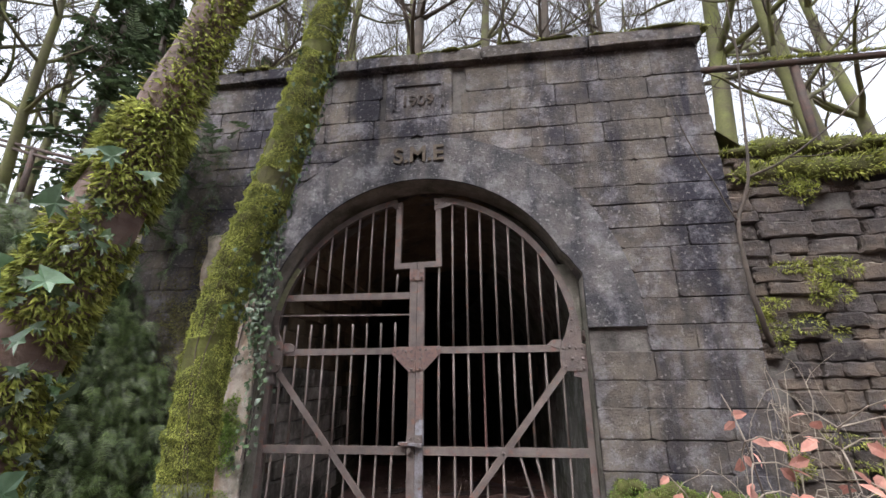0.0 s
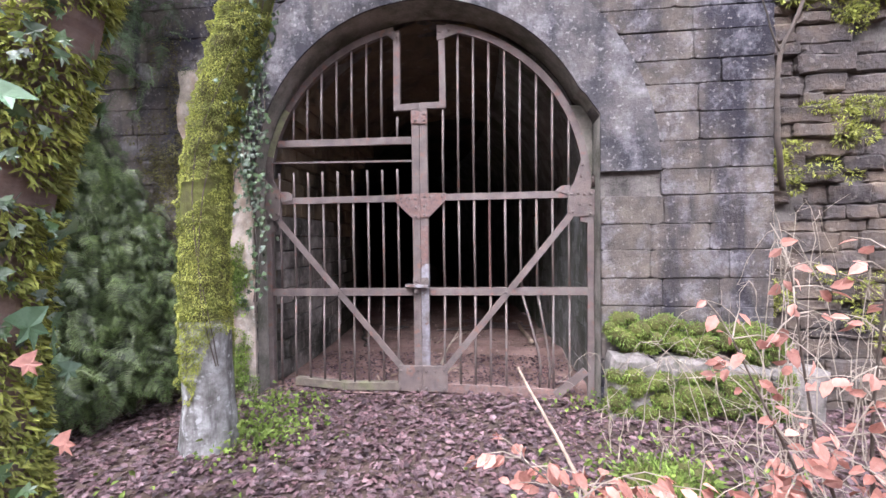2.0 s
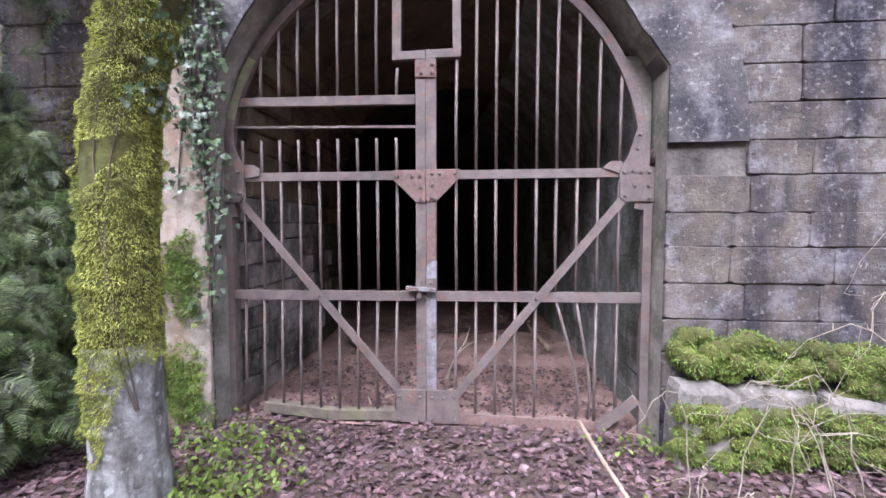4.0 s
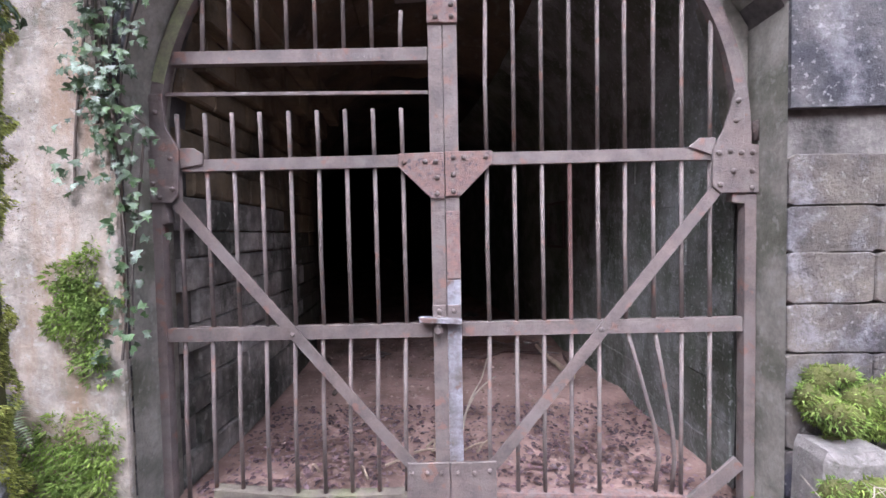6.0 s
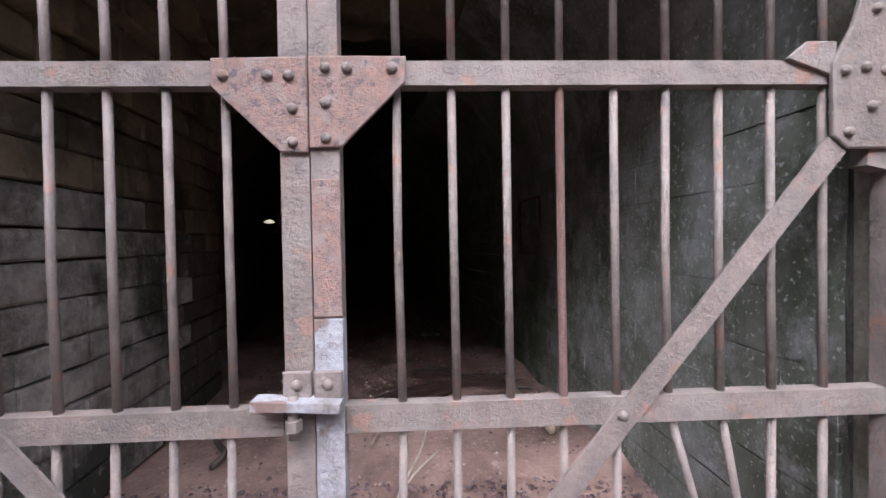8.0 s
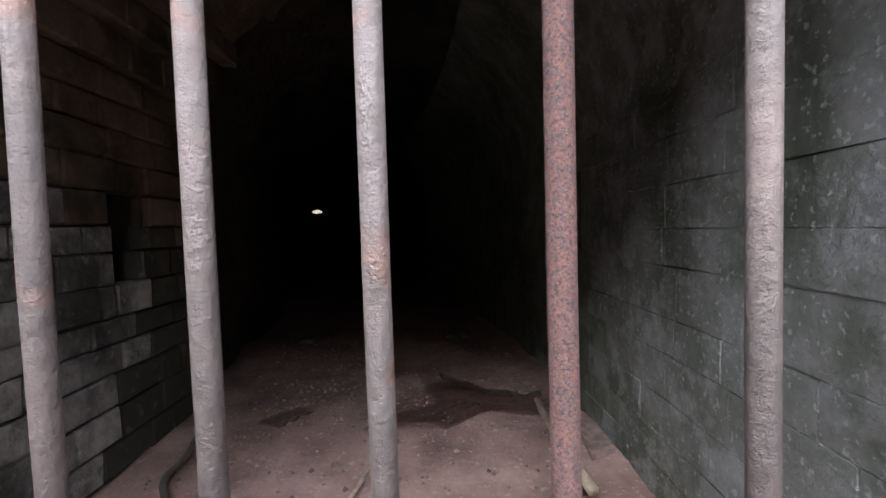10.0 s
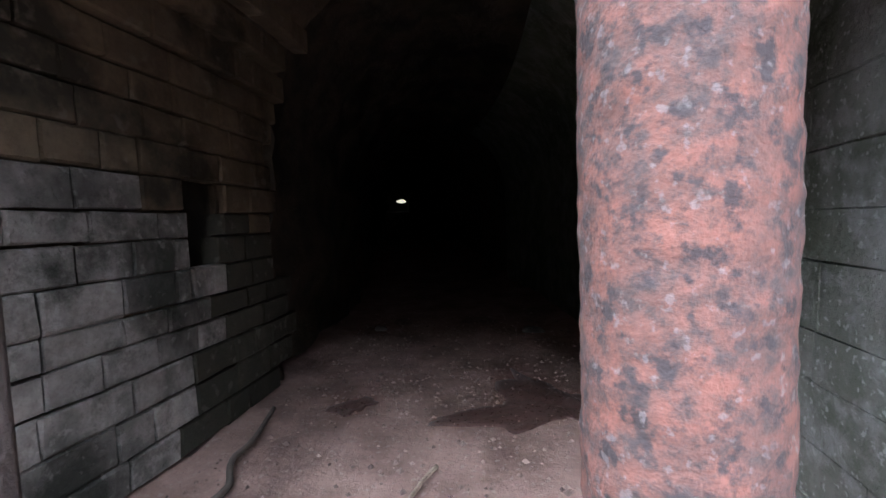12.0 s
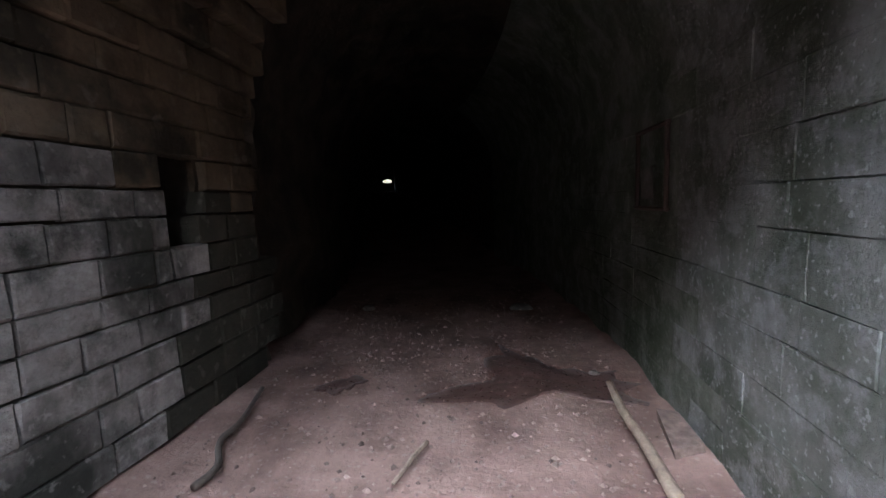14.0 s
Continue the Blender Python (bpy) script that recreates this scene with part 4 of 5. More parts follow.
# ---- wood above the portal: bare trees ----
def bare_tree(seed, height, bark, moss_low=True):
    r = random.Random(seed)
    trunk, twigs = Acc(), Acc()
    pts, rad = [], []
    x = y = 0.0
    lx, ly = r.uniform(-0.06, 0.06), r.uniform(-0.06, 0.06)
    n = 9
    for i in range(n):
        t = i / (n - 1)
        pts.append((x, y, t * height - 0.3))
        rad.append((0.0105 * height) * (1 - t) ** 0.8 + 0.012)
        x += (lx + r.uniform(-0.05, 0.05)) * height / n
        y += (ly + r.uniform(-0.05, 0.05)) * height / n
    trunk.tube(pts, rad, 8)

    def limb(p, d, length, radius, depth):
        q = Vector(p)
        v = Vector(d).normalized()
        line, rr = [q.copy()], [radius]
        k = 5
        for i in range(k):
            v = (v + Vector((r.uniform(-1, 1), r.uniform(-1, 1), r.uniform(-0.3, 0.8))) * 0.22).normalized()
            q = q + v * (length / k)
            line.append(q.copy())
            rr.append(radius * (1 - (i + 1) / k * 0.8))
        (trunk if depth == 0 else twigs).tube(line, rr, 5 if depth == 0 else 3, cap=False)
        if depth < 2:
            for i in range(2, k + 1):
                for _ in range(2 if depth == 0 else 2):
                    side = Vector((r.uniform(-1, 1), r.uniform(-1, 1), r.uniform(-0.2, 0.9))).normalized()
                    limb(line[i], (v * 0.5 + side), length * r.uniform(0.35, 0.6), max(rr[i] * 0.6, 0.006), depth + 1)

    for i in range(2, n):
        for _ in range(3):
            a = r.uniform(0, 2 * math.pi)
            limb(pts[i], (math.cos(a), math.sin(a), r.uniform(0.25, 0.9)), height * r.uniform(0.16, 0.3) * (1.15 - i / n), rad[i] * 0.55, 0)
    return trunk.mesh("trunk", bark, True), twigs.mesh("crown", M_TWIGBARK)


tree_meshes = [bare_tree(11, 11, M_TWIGBARK), bare_tree(12, 14, M_GREENBARK), bare_tree(13, 9, M_TWIGBARK), bare_tree(14, 12.5, M_GREENBARK), bare_tree(15, 7, M_GREENBARK)]
tree_models = []
for k, (tm, cm) in enumerate(tree_meshes):
    lab = "bare leafless winter tree with mossy green bark on the hillside" if k in (1, 3, 4) else "bare leafless winter tree with dark bark on the hillside"
    th = thing("bare_tree", lab, "tree", "bare trees above the portal")
    part("trunk", tm, None, th)
    part("crown", cm, None, th)
    tree_models.append(th)
spots = [(3.9, 2.2, 3), (4.9, 1.6, 4), (6.0, 3.2, 1), (3.2, 4.6, 2), (-0.9, 2.6, 0), (0.4, 4.2, 3), (1.6, 3.0, 2), (-5.2, 2.4, 1), (-6.8, 0.9, 4), (-4.1, 4.6, 3)]
for i in range(26):
    spots.append((rng.uniform(-14, -3), rng.uniform(3.5, 16), rng.randrange(5)))
for i in range(50):
    spots.append((rng.uniform(-17, 17), rng.uniform(5.5, 26), rng.randrange(5)))
used = set()
for x, y, k in spots:
    m = pose(x, y, hill_height(x, y) - 0.05, rng.uniform(-5, 5), rng.uniform(-5, 5), rng.uniform(0, 360))
    if k not in used:
        used.add(k)
        tree_models[k].matrix_basis = m
    else:
        copy_thing(tree_models[k], m)


# evergreens on the bank
def evergreen(seed, height, spread, x, y, z):
    r = random.Random(seed)
    th = thing("conifer_tree", "dark grey-green conifer with drooping sprays on the bank", "tree", "conifers", at=(x, y, z))
    tr = Acc()
    tr.tube([(0, 0, -0.3), (0.05, 0.02, height * 0.5), (0.0, 0.05, height)], [0.13, 0.08, 0.02], 8)
    P, O = [], []
    for i in range(46):
        h = height * (0.12 + 0.86 * i / 46)
        a = r.uniform(0, 6.28)
        l = spread * (1.05 - i / 46) * r.uniform(0.7, 1.1)
        line = [(0, 0, h)]
        for k in range(1, 6):
            t = k / 5
            line.append((math.cos(a) * l * t, math.sin(a) * l * t, h + 0.1 * l * t - 0.35 * l * t * t))
        tr.tube(line, [0.022, 0.018, 0.014, 0.01, 0.007, 0.004], 4, False)
        for _ in range(60):
            t = r.uniform(0.15, 1)
            k = min(int(t * 5), 4)
            p = Vector(line[k]).lerp(Vector(line[k + 1]), t * 5 - k)
            P.append((p.x + r.gauss(0, 0.09), p.y + r.gauss(0, 0.09), p.z + r.gauss(0, 0.05)))
            O.append((math.cos(a) + r.gauss(0, 0.7), math.sin(a) + r.gauss(0, 0.7), -0.4 + r.gauss(0, 0.3)))
    part("trunk", tr, M_TWIGBARK, th, smooth=True)
    P, O = np.array(P), np.array(O)
    f = part("foliage", scatter([(-0.2, 0, 0), (0.2, 0, 0), (0.28, 0.5, 0.06), (-0.28, 0.5, 0.06), (0, 1, -0.1)], [(0, 1, 2, 3), (3, 2, 4)], P, jitter(np.tile([0, 0, 1.0], (len(P), 1)), 0.4), O, nrng.uniform(0.1, 0.2, len(P))), M_YEW, th)
    return th


for sd, h, sp, x, y in ((1, 7.5, 1.7, -7.2, 3.2), (2, 9.0, 2.0, -9.5, 5.0), (3, 6.5, 1.6, -8.3, 4.4), (5, 8, 1.8, -11.5, 2.0), (7, 9, 2.0, -10.5, 6.5), (9, 5.5, 1.5, -6.5, 1.7), (8, 9, 2.1, -9.0, 9.5)):
    evergreen(sd, h, sp, x, y, hill_height(x, y))


# ---- the mossy ivy-clad tree before the portal ----
T1 = [(-1.27, -1.10, -0.1), (-1.26, -1.10, 0.3), (-1.27, -1.10, 0.75), (-1.26, -1.10, 1.3), (-1.22, -1.10, 1.9), (-1.08, -1.10, 2.4), (-0.93, -1.10, 2.85), (-0.80, -1.10, 3.4), (-0.70, -1.10, 3.9), (-0.62, -1.08, 4.4), (-0.53, -1.04, 5.0), (-0.40, -0.95, 6.2), (-0.2, -0.8, 8.0), (0.1, -0.6, 10.5)]
R1 = [0.21, 0.155, 0.15, 0.145, 0.14, 0.14, 0.14, 0.135, 0.13, 0.13, 0.115, 0.10, 0.075, 0.03]
FORK = [(-0.68, -1.10, 4.1), (-0.78, -1.05, 4.6), (-0.86, -1.0, 5.2), (-1.1, -0.9, 6.6), (-1.5, -0.8, 8.5)]
RF = [0.08, 0.075, 0.07, 0.055, 0.02]


def smooth_line(pts, radii, k=5):
    P, R = [], []
    n = len(pts)
    for i in range(n - 1):
        p0, p1, p2, p3 = (Vector(pts[max(min(j, n - 1), 0)]) for j in (i - 1, i, i + 1, i + 2))
        for s in range(k):
            t = s / k
            P.append(tuple(0.5 * ((2 * p1) + (p2 - p0) * t + (2 * p0 - 5 * p1 + 4 * p2 - p3) * t * t + (3 * p1 - 3 * p2 + p3 - p0) * t ** 3)))
            R.append((radii[i] * (1 - t) + radii[i + 1] * t) * (1 + 0.06 * fuzz(P[-1][0], P[-1][1], P[-1][2], 6)))
    P.append(tuple(pts[-1]))
    R.append(radii[-1])
    return P, R


tree = thing("mossy_tree", "leaning tree with a moss-covered trunk and climbing ivy", "tree")
P1, Q1 = smooth_line(T1, R1)
PF, QF = smooth_line(FORK, RF)
a = Acc()
a.tube(P1, Q1, 18)
part("trunk", a, M_BARK, tree, "grey fissured bark", True)
a = Acc()
k0 = next(i for i, q in enumerate(P1) if q[2] > 0.85)
a.tube(P1[k0:-12], [q + 0.003 + 0.006 * fuzz(0, 0, p[2], 5) for p, q in zip(P1[k0:-12], Q1[k0:-12])], 18)
part("moss_layer", a, M_MOSSBED, tree, "matted moss", True)
a = Acc()
a.tube(PF, QF, 12)
part("limb", a, M_BARK, tree, "", True)
p, nn, d = on_tube(P1, [q + 0.009 for q in Q1], 270000, 0.30, 5.0)
keep = np.array([fuzz(*(q * 1.0), 5.0) > -0.34 and q[2] > 0.52 + 0.3 * fuzz(q[0], q[1], 0, 9) + 0.24 * (q[0] + 1.26) / 0.15 for q in p])
p, nn = p[keep], nn[keep]
p = p + nn * np.array([0.050 * max(fuzz(q[0] * 0.8, q[1] * 0.8, q[2] * 1.9, 9.0) + 0.45 * fuzz(*q, 26.0), 0) for q in p])[:, None]
moss_on("moss", tree, p, nn, 0.0135, M_MOSS, 0.9, "thick yellow-green hanging moss")
p, nn, d = on_tube(PF, QF, 3500, 4.1, 6.5)
moss_on("moss", tree, p, nn, 0.035, M_MOSS, 0.6)
p, nn, d = on_tube(P1, [q + 0.03 for q in Q1], 800, 1.9, 4.6, side=-0.1, narrow=0.5)
part("ivy", scatter(LOBED, LOBED_F, p + nn * 0.02, jitter(nn, 0.4), jitter(np.tile([0, -0.1, -1.0], (len(p), 1)), 0.5), nrng.uniform(0.025, 0.055, len(p))), M_IVY, tree, "small dark ivy leaves")
a = Acc()
for k in range(2):
    ph = 0.2 + 0.3 * k
    line = []
    for i in range(0, len(P1) - 30, 2):
        an = ph - 1.2 + 0.5 * math.sin(i * 0.25 + k)
        line.append((P1[i][0] + (Q1[i] + 0.006) * math.cos(an), P1[i][1] + (Q1[i] + 0.006) * math.sin(an), P1[i][2]))
    a.tube(line[4:], 0.004, 5, False)
part("ivy_stem", a, M_TWIGBARK, tree)

# ---- nearer tree with moss bulge and large ivy ----
T2 = [(-1.17, -2.42, -0.1), (-1.17, -2.42, 0.5), (-1.14, -2.42, 1.1), (-1.05, -2.40, 1.6), (-0.88, -2.38, 2.1), (-0.73, -2.36, 2.55), (-0.62, -2.34, 2.95), (-0.50, -2.32, 3.4), (-0.38, -2.3, 4.0), (-0.2, -2.2, 5.5), (0.1, -2.0, 8.0)]
R2 = [0.19, 0.16, 0.155, 0.15, 0.145, 0.125, 0.105, 0.10, 0.10, 0.085, 0.03]
P2, Q2 = smooth_line(T2, R2)
cherry = thing("cherry_tree", "leaning brown-barked tree with a shaggy moss collar and large ivy leaves", "tree")
a = Acc()
a.tube(P2, Q2, 18)
part("trunk", a, M_CHERRY, cherry, "peeling brown banded bark", True)
p, nn, d = on_tube(P2, [q + 0.015 for q in Q2], 42000, 0.1, 2.62)
keep = np.array([fuzz(*q, 4.0) > -0.3 for q in p])
moss_on("moss", cherry, p[keep], nn[keep], 0.046, M_MOSS, 0.6, "shaggy bright moss")
p, nn, d = on_tube(P2, Q2, 9000, 2.5, 4.2, side=-0.2, narrow=0.7)
moss_on("moss", cherry, p, nn, 0.045, M_MOSS, 0.5)
p, nn, d = on_tube(P2, [q + 0.10 for q in Q2], 64, 0.9, 2.5, side=-0.9, narrow=0.7)
part("ivy", scatter(LOBED, LOBED_F, p, jitter(nn + np.array([0, 0, 0.5]), 0.35), jitter(np.tile([0.2, -0.3, -0.7], (len(p), 1)), 0.4), nrng.uniform(0.08, 0.16, len(p))), M_IVYPALE, cherry, "large pale green ivy leaves")
p, nn, d = on_tube(P2, [q + 0.05 for q in Q2], 420, 0.3, 2.2, side=-0.3, narrow=0.9)
part("ivy", scatter(LOBED, LOBED_F, p, jitter(nn, 0.4), jitter(np.tile([0.1, -0.1, -1.0], (len(p), 1)), 0.5), nrng.uniform(0.03, 0.075, len(p))), M_IVY, cherry, "dark green ivy leaves")
for q in ((-0.74, -2.5, 0.75), (-0.87, -2.5, 1.0), (-0.98, -2.55, 0.55), (-0.92, -2.6, 0.35), (-1.02, -2.6, 0.2)):
    part("dead_leaf", scatter(LOBED, LOBED_F, np.array([q]), jitter(np.array([[0.3, -1, 0.3]]), 0.3), jitter(np.array([[0.6, 0, -0.6]]), 0.3), np.array([0.085])), M_BEECH, cherry, "withered orange ivy leaf")

# ---- climbing ivy on the portal ----
P, O = [], []
stems = Acc()
for k in range(9):
    x = -1.58 + 0.03 * k + rng.uniform(-0.03, 0.03)
    z = 1.1 + rng.uniform(-0.3, 0.8)
    line = []
    while z < 3.5 + rng.uniform(-0.3, 0.6):
        xx = x + 0.05 * math.sin(z * 3 + k)
        if z > ZC:
            xx = min(xx, -ring_x(z, RO) + 0.03) if z < ZC + RO else xx
        line.append((xx, FRONT - 0.035, z))
        for _ in range(4):
            P.append((xx + rng.gauss(0, 0.05), FRONT - 0.045 - abs(rng.gauss(0, 0.03)), z + rng.uniform(-0.05, 0.05)))
        z += 0.1
    if len(line) > 2:
        stems.tube(line, 0.006, 5, False)
P = np.array(P)
ivy = thing("ivy_climber", "ivy climbing the portal stone beside the arch", "ivy")
part("stem", stems, M_TWIGBARK, ivy)
part("leaves", scatter(LOBED, LOBED_F, P, jitter(np.tile([0, -1.0, 0.4], (len(P), 1)), 0.3), jitter(np.tile([0, -0.2, -1.0], (len(P), 1)), 0.5), nrng.uniform(0.03, 0.06, len(P))), M_IVY, ivy)

# ---- bank: moss, hanging evergreen sprigs, ferns ----
def bank_points(n, y0, y1, z0, z1):
    out = []
    while len(out) < n:
        y = rng.uniform(y0, y1)
        x = bank_edge(y) - abs(rng.gauss(0, 0.9))
        h = front_height(x, y)
        if z0 < h < z1:
            out.append((x, y, h))
    return np.array(out)


p = bank_points(15000, -3.4, -0.1, 0.05, 5.0)
slope = np.array([0.75, -0.15, 0.65])
keep = np.array([fuzz(*q, 2.0) > -0.05 for q in p])
solid("moss_bank", scatter(BLADE, BLADE_F, p[keep], jitter(np.tile(slope, (keep.sum(), 1)), 0.4), jitter(np.tile([0.6, -0.2, -0.1], (keep.sum(), 1)), 0.5), nrng.uniform(0.03, 0.09, keep.sum())), M_MOSSGREEN, "green moss carpet on the steep bank", "moss", kind="stuff")


def sprig_mesh(seed, n=17):
    r = random.Random(seed)
    a = Acc()
    pts = [(0.03 * math.sin(i * 0.6 + seed), i / n, 0.10 - 0.5 * (i / n) ** 2) for i in range(n + 1)]
    a.tube(pts, [0.012] * (n + 1), 3, False)
    v, f = list(a.v), list(a.f)
    for i in range(1, n + 1):
        for s in (-1, 1):
            x, y, z = pts[i]
            l = 0.34 * (1.1 - i / n) + 0.10
            w = 0.020
            o = len(v)
            e = r.uniform(0.25, 0.6)
            v += [(x, y - w, z), (x, y + w, z), (x + s * l * 0.6, y + e * l * 0.6 + w * 1.3, z + 0.03), (x + s * l * 0.6, y + e * l * 0.6 - w * 0.6, z + 0.02), (x + s * l, y + e * l * 1.2, z - 0.08)]
            f += [(o, o + 1, o + 2, o + 3), (o + 3, o + 2, o + 4)]
    return v, f


bush = thing("evergreen_bush", "dense dark evergreen bush hanging down the bank", "bush")
for k in range(3):
    v, f = sprig_mesh(k)
    q = bank_points(2100, -2.9, -0.15, 0.1, 3.4)
    q = q + np.array([0.10, -0.05, 0.05]) + nrng.uniform(0, 1, (len(q), 1)) * np.array([0.30, -0.1, 0.1])
    part("foliage", scatter(v, f, q, jitter(np.tile([0.8, -0.4, 0.5], (len(q), 1)), 0.35), jitter(np.tile([0.45, -0.3, -0.9], (len(q), 1)), 0.42), nrng.uniform(0.09, 0.20, len(q))), M_FERN, bush)
yew = thing("yew_bush", "grey-green feathery yew bush at the portal's corner", "bush")
v, f = sprig_mesh(8, 16)
q = around((-2.55, -0.55, 3.5), (0.28, 0.25, 0.42), 330)
part("foliage", scatter(v, f, q, jitter(np.tile([0.4, -0.5, 0.8], (len(q), 1)), 0.4), jitter(np.tile([0.5, -0.4, -0.1], (len(q), 1)), 0.6), nrng.uniform(0.12, 0.26, len(q))), M_YEW, yew)
a = Acc()
for k in range(9):
    e = around((-2.5, -0.6, 3.5), (0.3, 0.2, 0.4), 1)[0]
    a.tube([(-3.1, -0.3, 2.9), ((-3.1 + e[0]) / 2, (-0.3 + e[1]) / 2, (2.9 + e[2]) / 2 + 0.15), tuple(e)], [0.02, 0.014, 0.005], 5, False)
part("branch", a, M_TWIGBARK, yew)

# ---- moss on walls ----
def moss_patch(label, lumps, n, size, mat, bed=True):
    th = thing("moss_patch", label, "moss", "moss patches on the masonry")
    if bed:
        a = Acc()
        for c, r in lumps:
            mound(a, c, r, 6)
        tagged(part("moss_bed", a, M_MOSSBED, th, smooth=True), kind="stuff")
    p, nn = on_mounds(lumps, n)
    keep = nn[:, 1] < 0.5
    moss_on("moss_tuft", th, p[keep], nn[keep], size, mat, 0.3)


lump = [((x, -0.16 + rng.uniform(-0.06, 0.02), lean(x, 4.75) + 0.01), (rng.uniform(0.08, 0.3), 0.09, rng.uniform(0.015, 0.045))) for x in [-2.8 + 0.21 * i for i in range(27)] if rng.random() < 0.95]
lump += [((2.35, -0.15, 4.70), (0.4, 0.12, 0.06))]
moss_patch("thin bright moss along the coping stones", lump, 5000, 0.03, M_MOSS)
lump = [((2.75 + 0.2 * i, -0.02 + rng.uniform(-0.08, 0.02), 3.36 + rng.uniform(-0.04, 0.04)), (rng.uniform(0.15, 0.3), rng.uniform(0.08, 0.13), rng.uniform(0.04, 0.10))) for i in range(22)]
lump += [((3.0 + 0.25 * i, -0.10, 3.22 - rng.uniform(0, 0.1)), (0.2, 0.06, 0.10)) for i in range(8)]
moss_patch("thick moss cushion along the retaining wall's top", lump, 9000, 0.05, M_MOSS)
lump = []
for cx, cz, sx, sz in ((3.0, 1.85, 0.3, 0.16), (3.35, 2.3, 0.4, 0.07), (3.25, 2.15, 0.1, 0.13), (2.75, 1.95, 0.12, 0.1), (3.3, 1.0, 0.5, 0.16), (3.7, 0.75, 0.5, 0.2), (2.85, 0.9, 0.2, 0.12), (3.3, 3.0, 0.12, 0.12), (4.1, 0.5, 0.5, 0.25)):
    for _ in range(7):
        lump.append(((cx + rng.gauss(0, sx * 0.5), -0.10, cz + rng.gauss(0, sz * 0.5)), (rng.uniform(0.05, 0.13), 0.045, rng.uniform(0.03, 0.08))))
moss_patch("moss growing in the joints of the rubble wall", lump, 11000, 0.03, M_MOSS, False)

# footing ledge beside the gate with its green moss
ledge = thing("footing_ledge", "pale rough stone footing ledge half hidden by moss", "ledge")
x = 1.47
while x < 2.75:
    w = rng.uniform(0.25, 0.45)
    part("footing_stone", stone_acc([(x, -0.1), (x + w - 0.01, -0.1), (x + w - 0.01, rng.uniform(0.36, 0.48)), (x, rng.uniform(0.36, 0.48))], -0.36 + rng.uniform(-0.04, 0.03), FRONT + 0.0, 0.03, 0.018), M_FOOTING, ledge)
    x += w
lump = [((1.50 + rng.uniform(0, 1.2), -0.24 + rng.uniform(-0.05, 0.03), 0.57 + rng.gauss(0, 0.075)), (rng.uniform(0.04, 0.09), rng.uniform(0.03, 0.06), rng.uniform(0.03, 0.07))) for i in range(80)]
lump += [((1.5 + rng.uniform(0, 1.2), -0.36 + rng.uniform(-0.04, 0.03), 0.13 + rng.uniform(-0.1, 0.2)), (rng.uniform(0.04, 0.09), 0.035, rng.uniform(0.03, 0.07))) for i in range(80)]
moss_patch("bright leafy moss spilling over the stone footing", lump, 42000, 0.028, M_MOSSGREEN)
lump = [((-1.64 + rng.gauss(0, 0.07), FRONT - 0.03, 1.05 + rng.gauss(0, 0.15)), (rng.uniform(0.03, 0.08), 0.025, rng.uniform(0.03, 0.08))) for _ in range(34)] + [((-1.62 + rng.uniform(-0.3, 0.12), FRONT - 0.03, 0.25 + rng.uniform(-0.2, 0.3)), (rng.uniform(0.03, 0.09), 0.035, rng.uniform(0.03, 0.09))) for _ in range(40)]
moss_patch("dark green moss on the stone beside the gate", lump, 11000, 0.03, M_MOSSGREEN, False)
lump = [((-2.25 + rng.gauss(0, 0.27), FRONT - 0.003, 1.75 + rng.gauss(0, 0.75)), (rng.uniform(0.05, 0.14), 0.018, rng.uniform(0.05, 0.17))) for _ in range(100)]
moss_patch("olive moss film on the portal's shaded stone", lump, 24000, 0.022, M_OLIVE, False)

# ---- ground cover ----
def litter(n, x0, x1, y0, y1, size, height):
    x, y = nrng.uniform(x0, x1, n), nrng.uniform(y0, y1, n)
    z = np.array([height(a, b) for a, b in zip(x, y)]) + nrng.uniform(0.002, 0.022, n)
    p = np.stack([x, y, z], 1)
    an = nrng.uniform(0, 6.283, n)
    out = np.stack([np.cos(an), np.sin(an), nrng.normal(0, 0.25, n)], 1)
    return p, jitter(np.tile([0, 0, 1.0], (n, 1)), 0.35), out, nrng.uniform(0.6, 1.3, n) * size


solid("fallen_leaves", scatter(OVAL, OVAL_F, *litter(27000, -3.4, 4.2, -3.6, -0.03, 0.048, front_height)), M_LITTER, "wet purple-brown fallen leaves covering the ground", "leaves", kind="stuff")
solid("fallen_leaves", scatter(LOBED, LOBED_F, *litter(2500, -3.0, 3.5, -3.6, -0.02, 0.06, front_height)), M_LITTER, "lobed brown fallen leaves among the litter", "leaves", kind="stuff")
solid("fallen_leaves", scatter(OVAL, OVAL_F, *litter(12000, -4.0, 8.5, -9.0, -0.1, 0.055, front_height)), M_LITTER, "scattered brown leaves over the clearing", "leaves", kind="stuff")
p, u, o, s = litter(3200, -1.4, 1.4, -0.02, 1.25, 0.038, lambda a, b: 0.0)
solid("fallen_leaves", scatter(OVAL, OVAL_F, p, u, o, s), M_LITTER, "dry leaves blown just inside the gate", "leaves", kind="stuff")
p, u, o, s = litter(1600, -8, -2.4, -2.5, 0.0, 0.06, front_height)
solid("fallen_leaves", scatter(OVAL, OVAL_F, p, u, o, s), M_LITTER, "brown leaves lying on the bank", "leaves", kind="stuff")
q = np.concatenate([around((-0.98, -0.98, 0.05), (0.17, 0.17, 0.05), 700), around((-1.2, -0.4, 0.03), (0.25, 0.12, 0.03), 350), around((-1.0, -2.0, 0.02), (0.5, 0.3, 0.01), 160), around((1.4, -0.25, 0.03), (0.15, 0.08, 0.03), 120), around((1.55, -1.35, 0.05), (0.3, 0.25, 0.05), 500)])
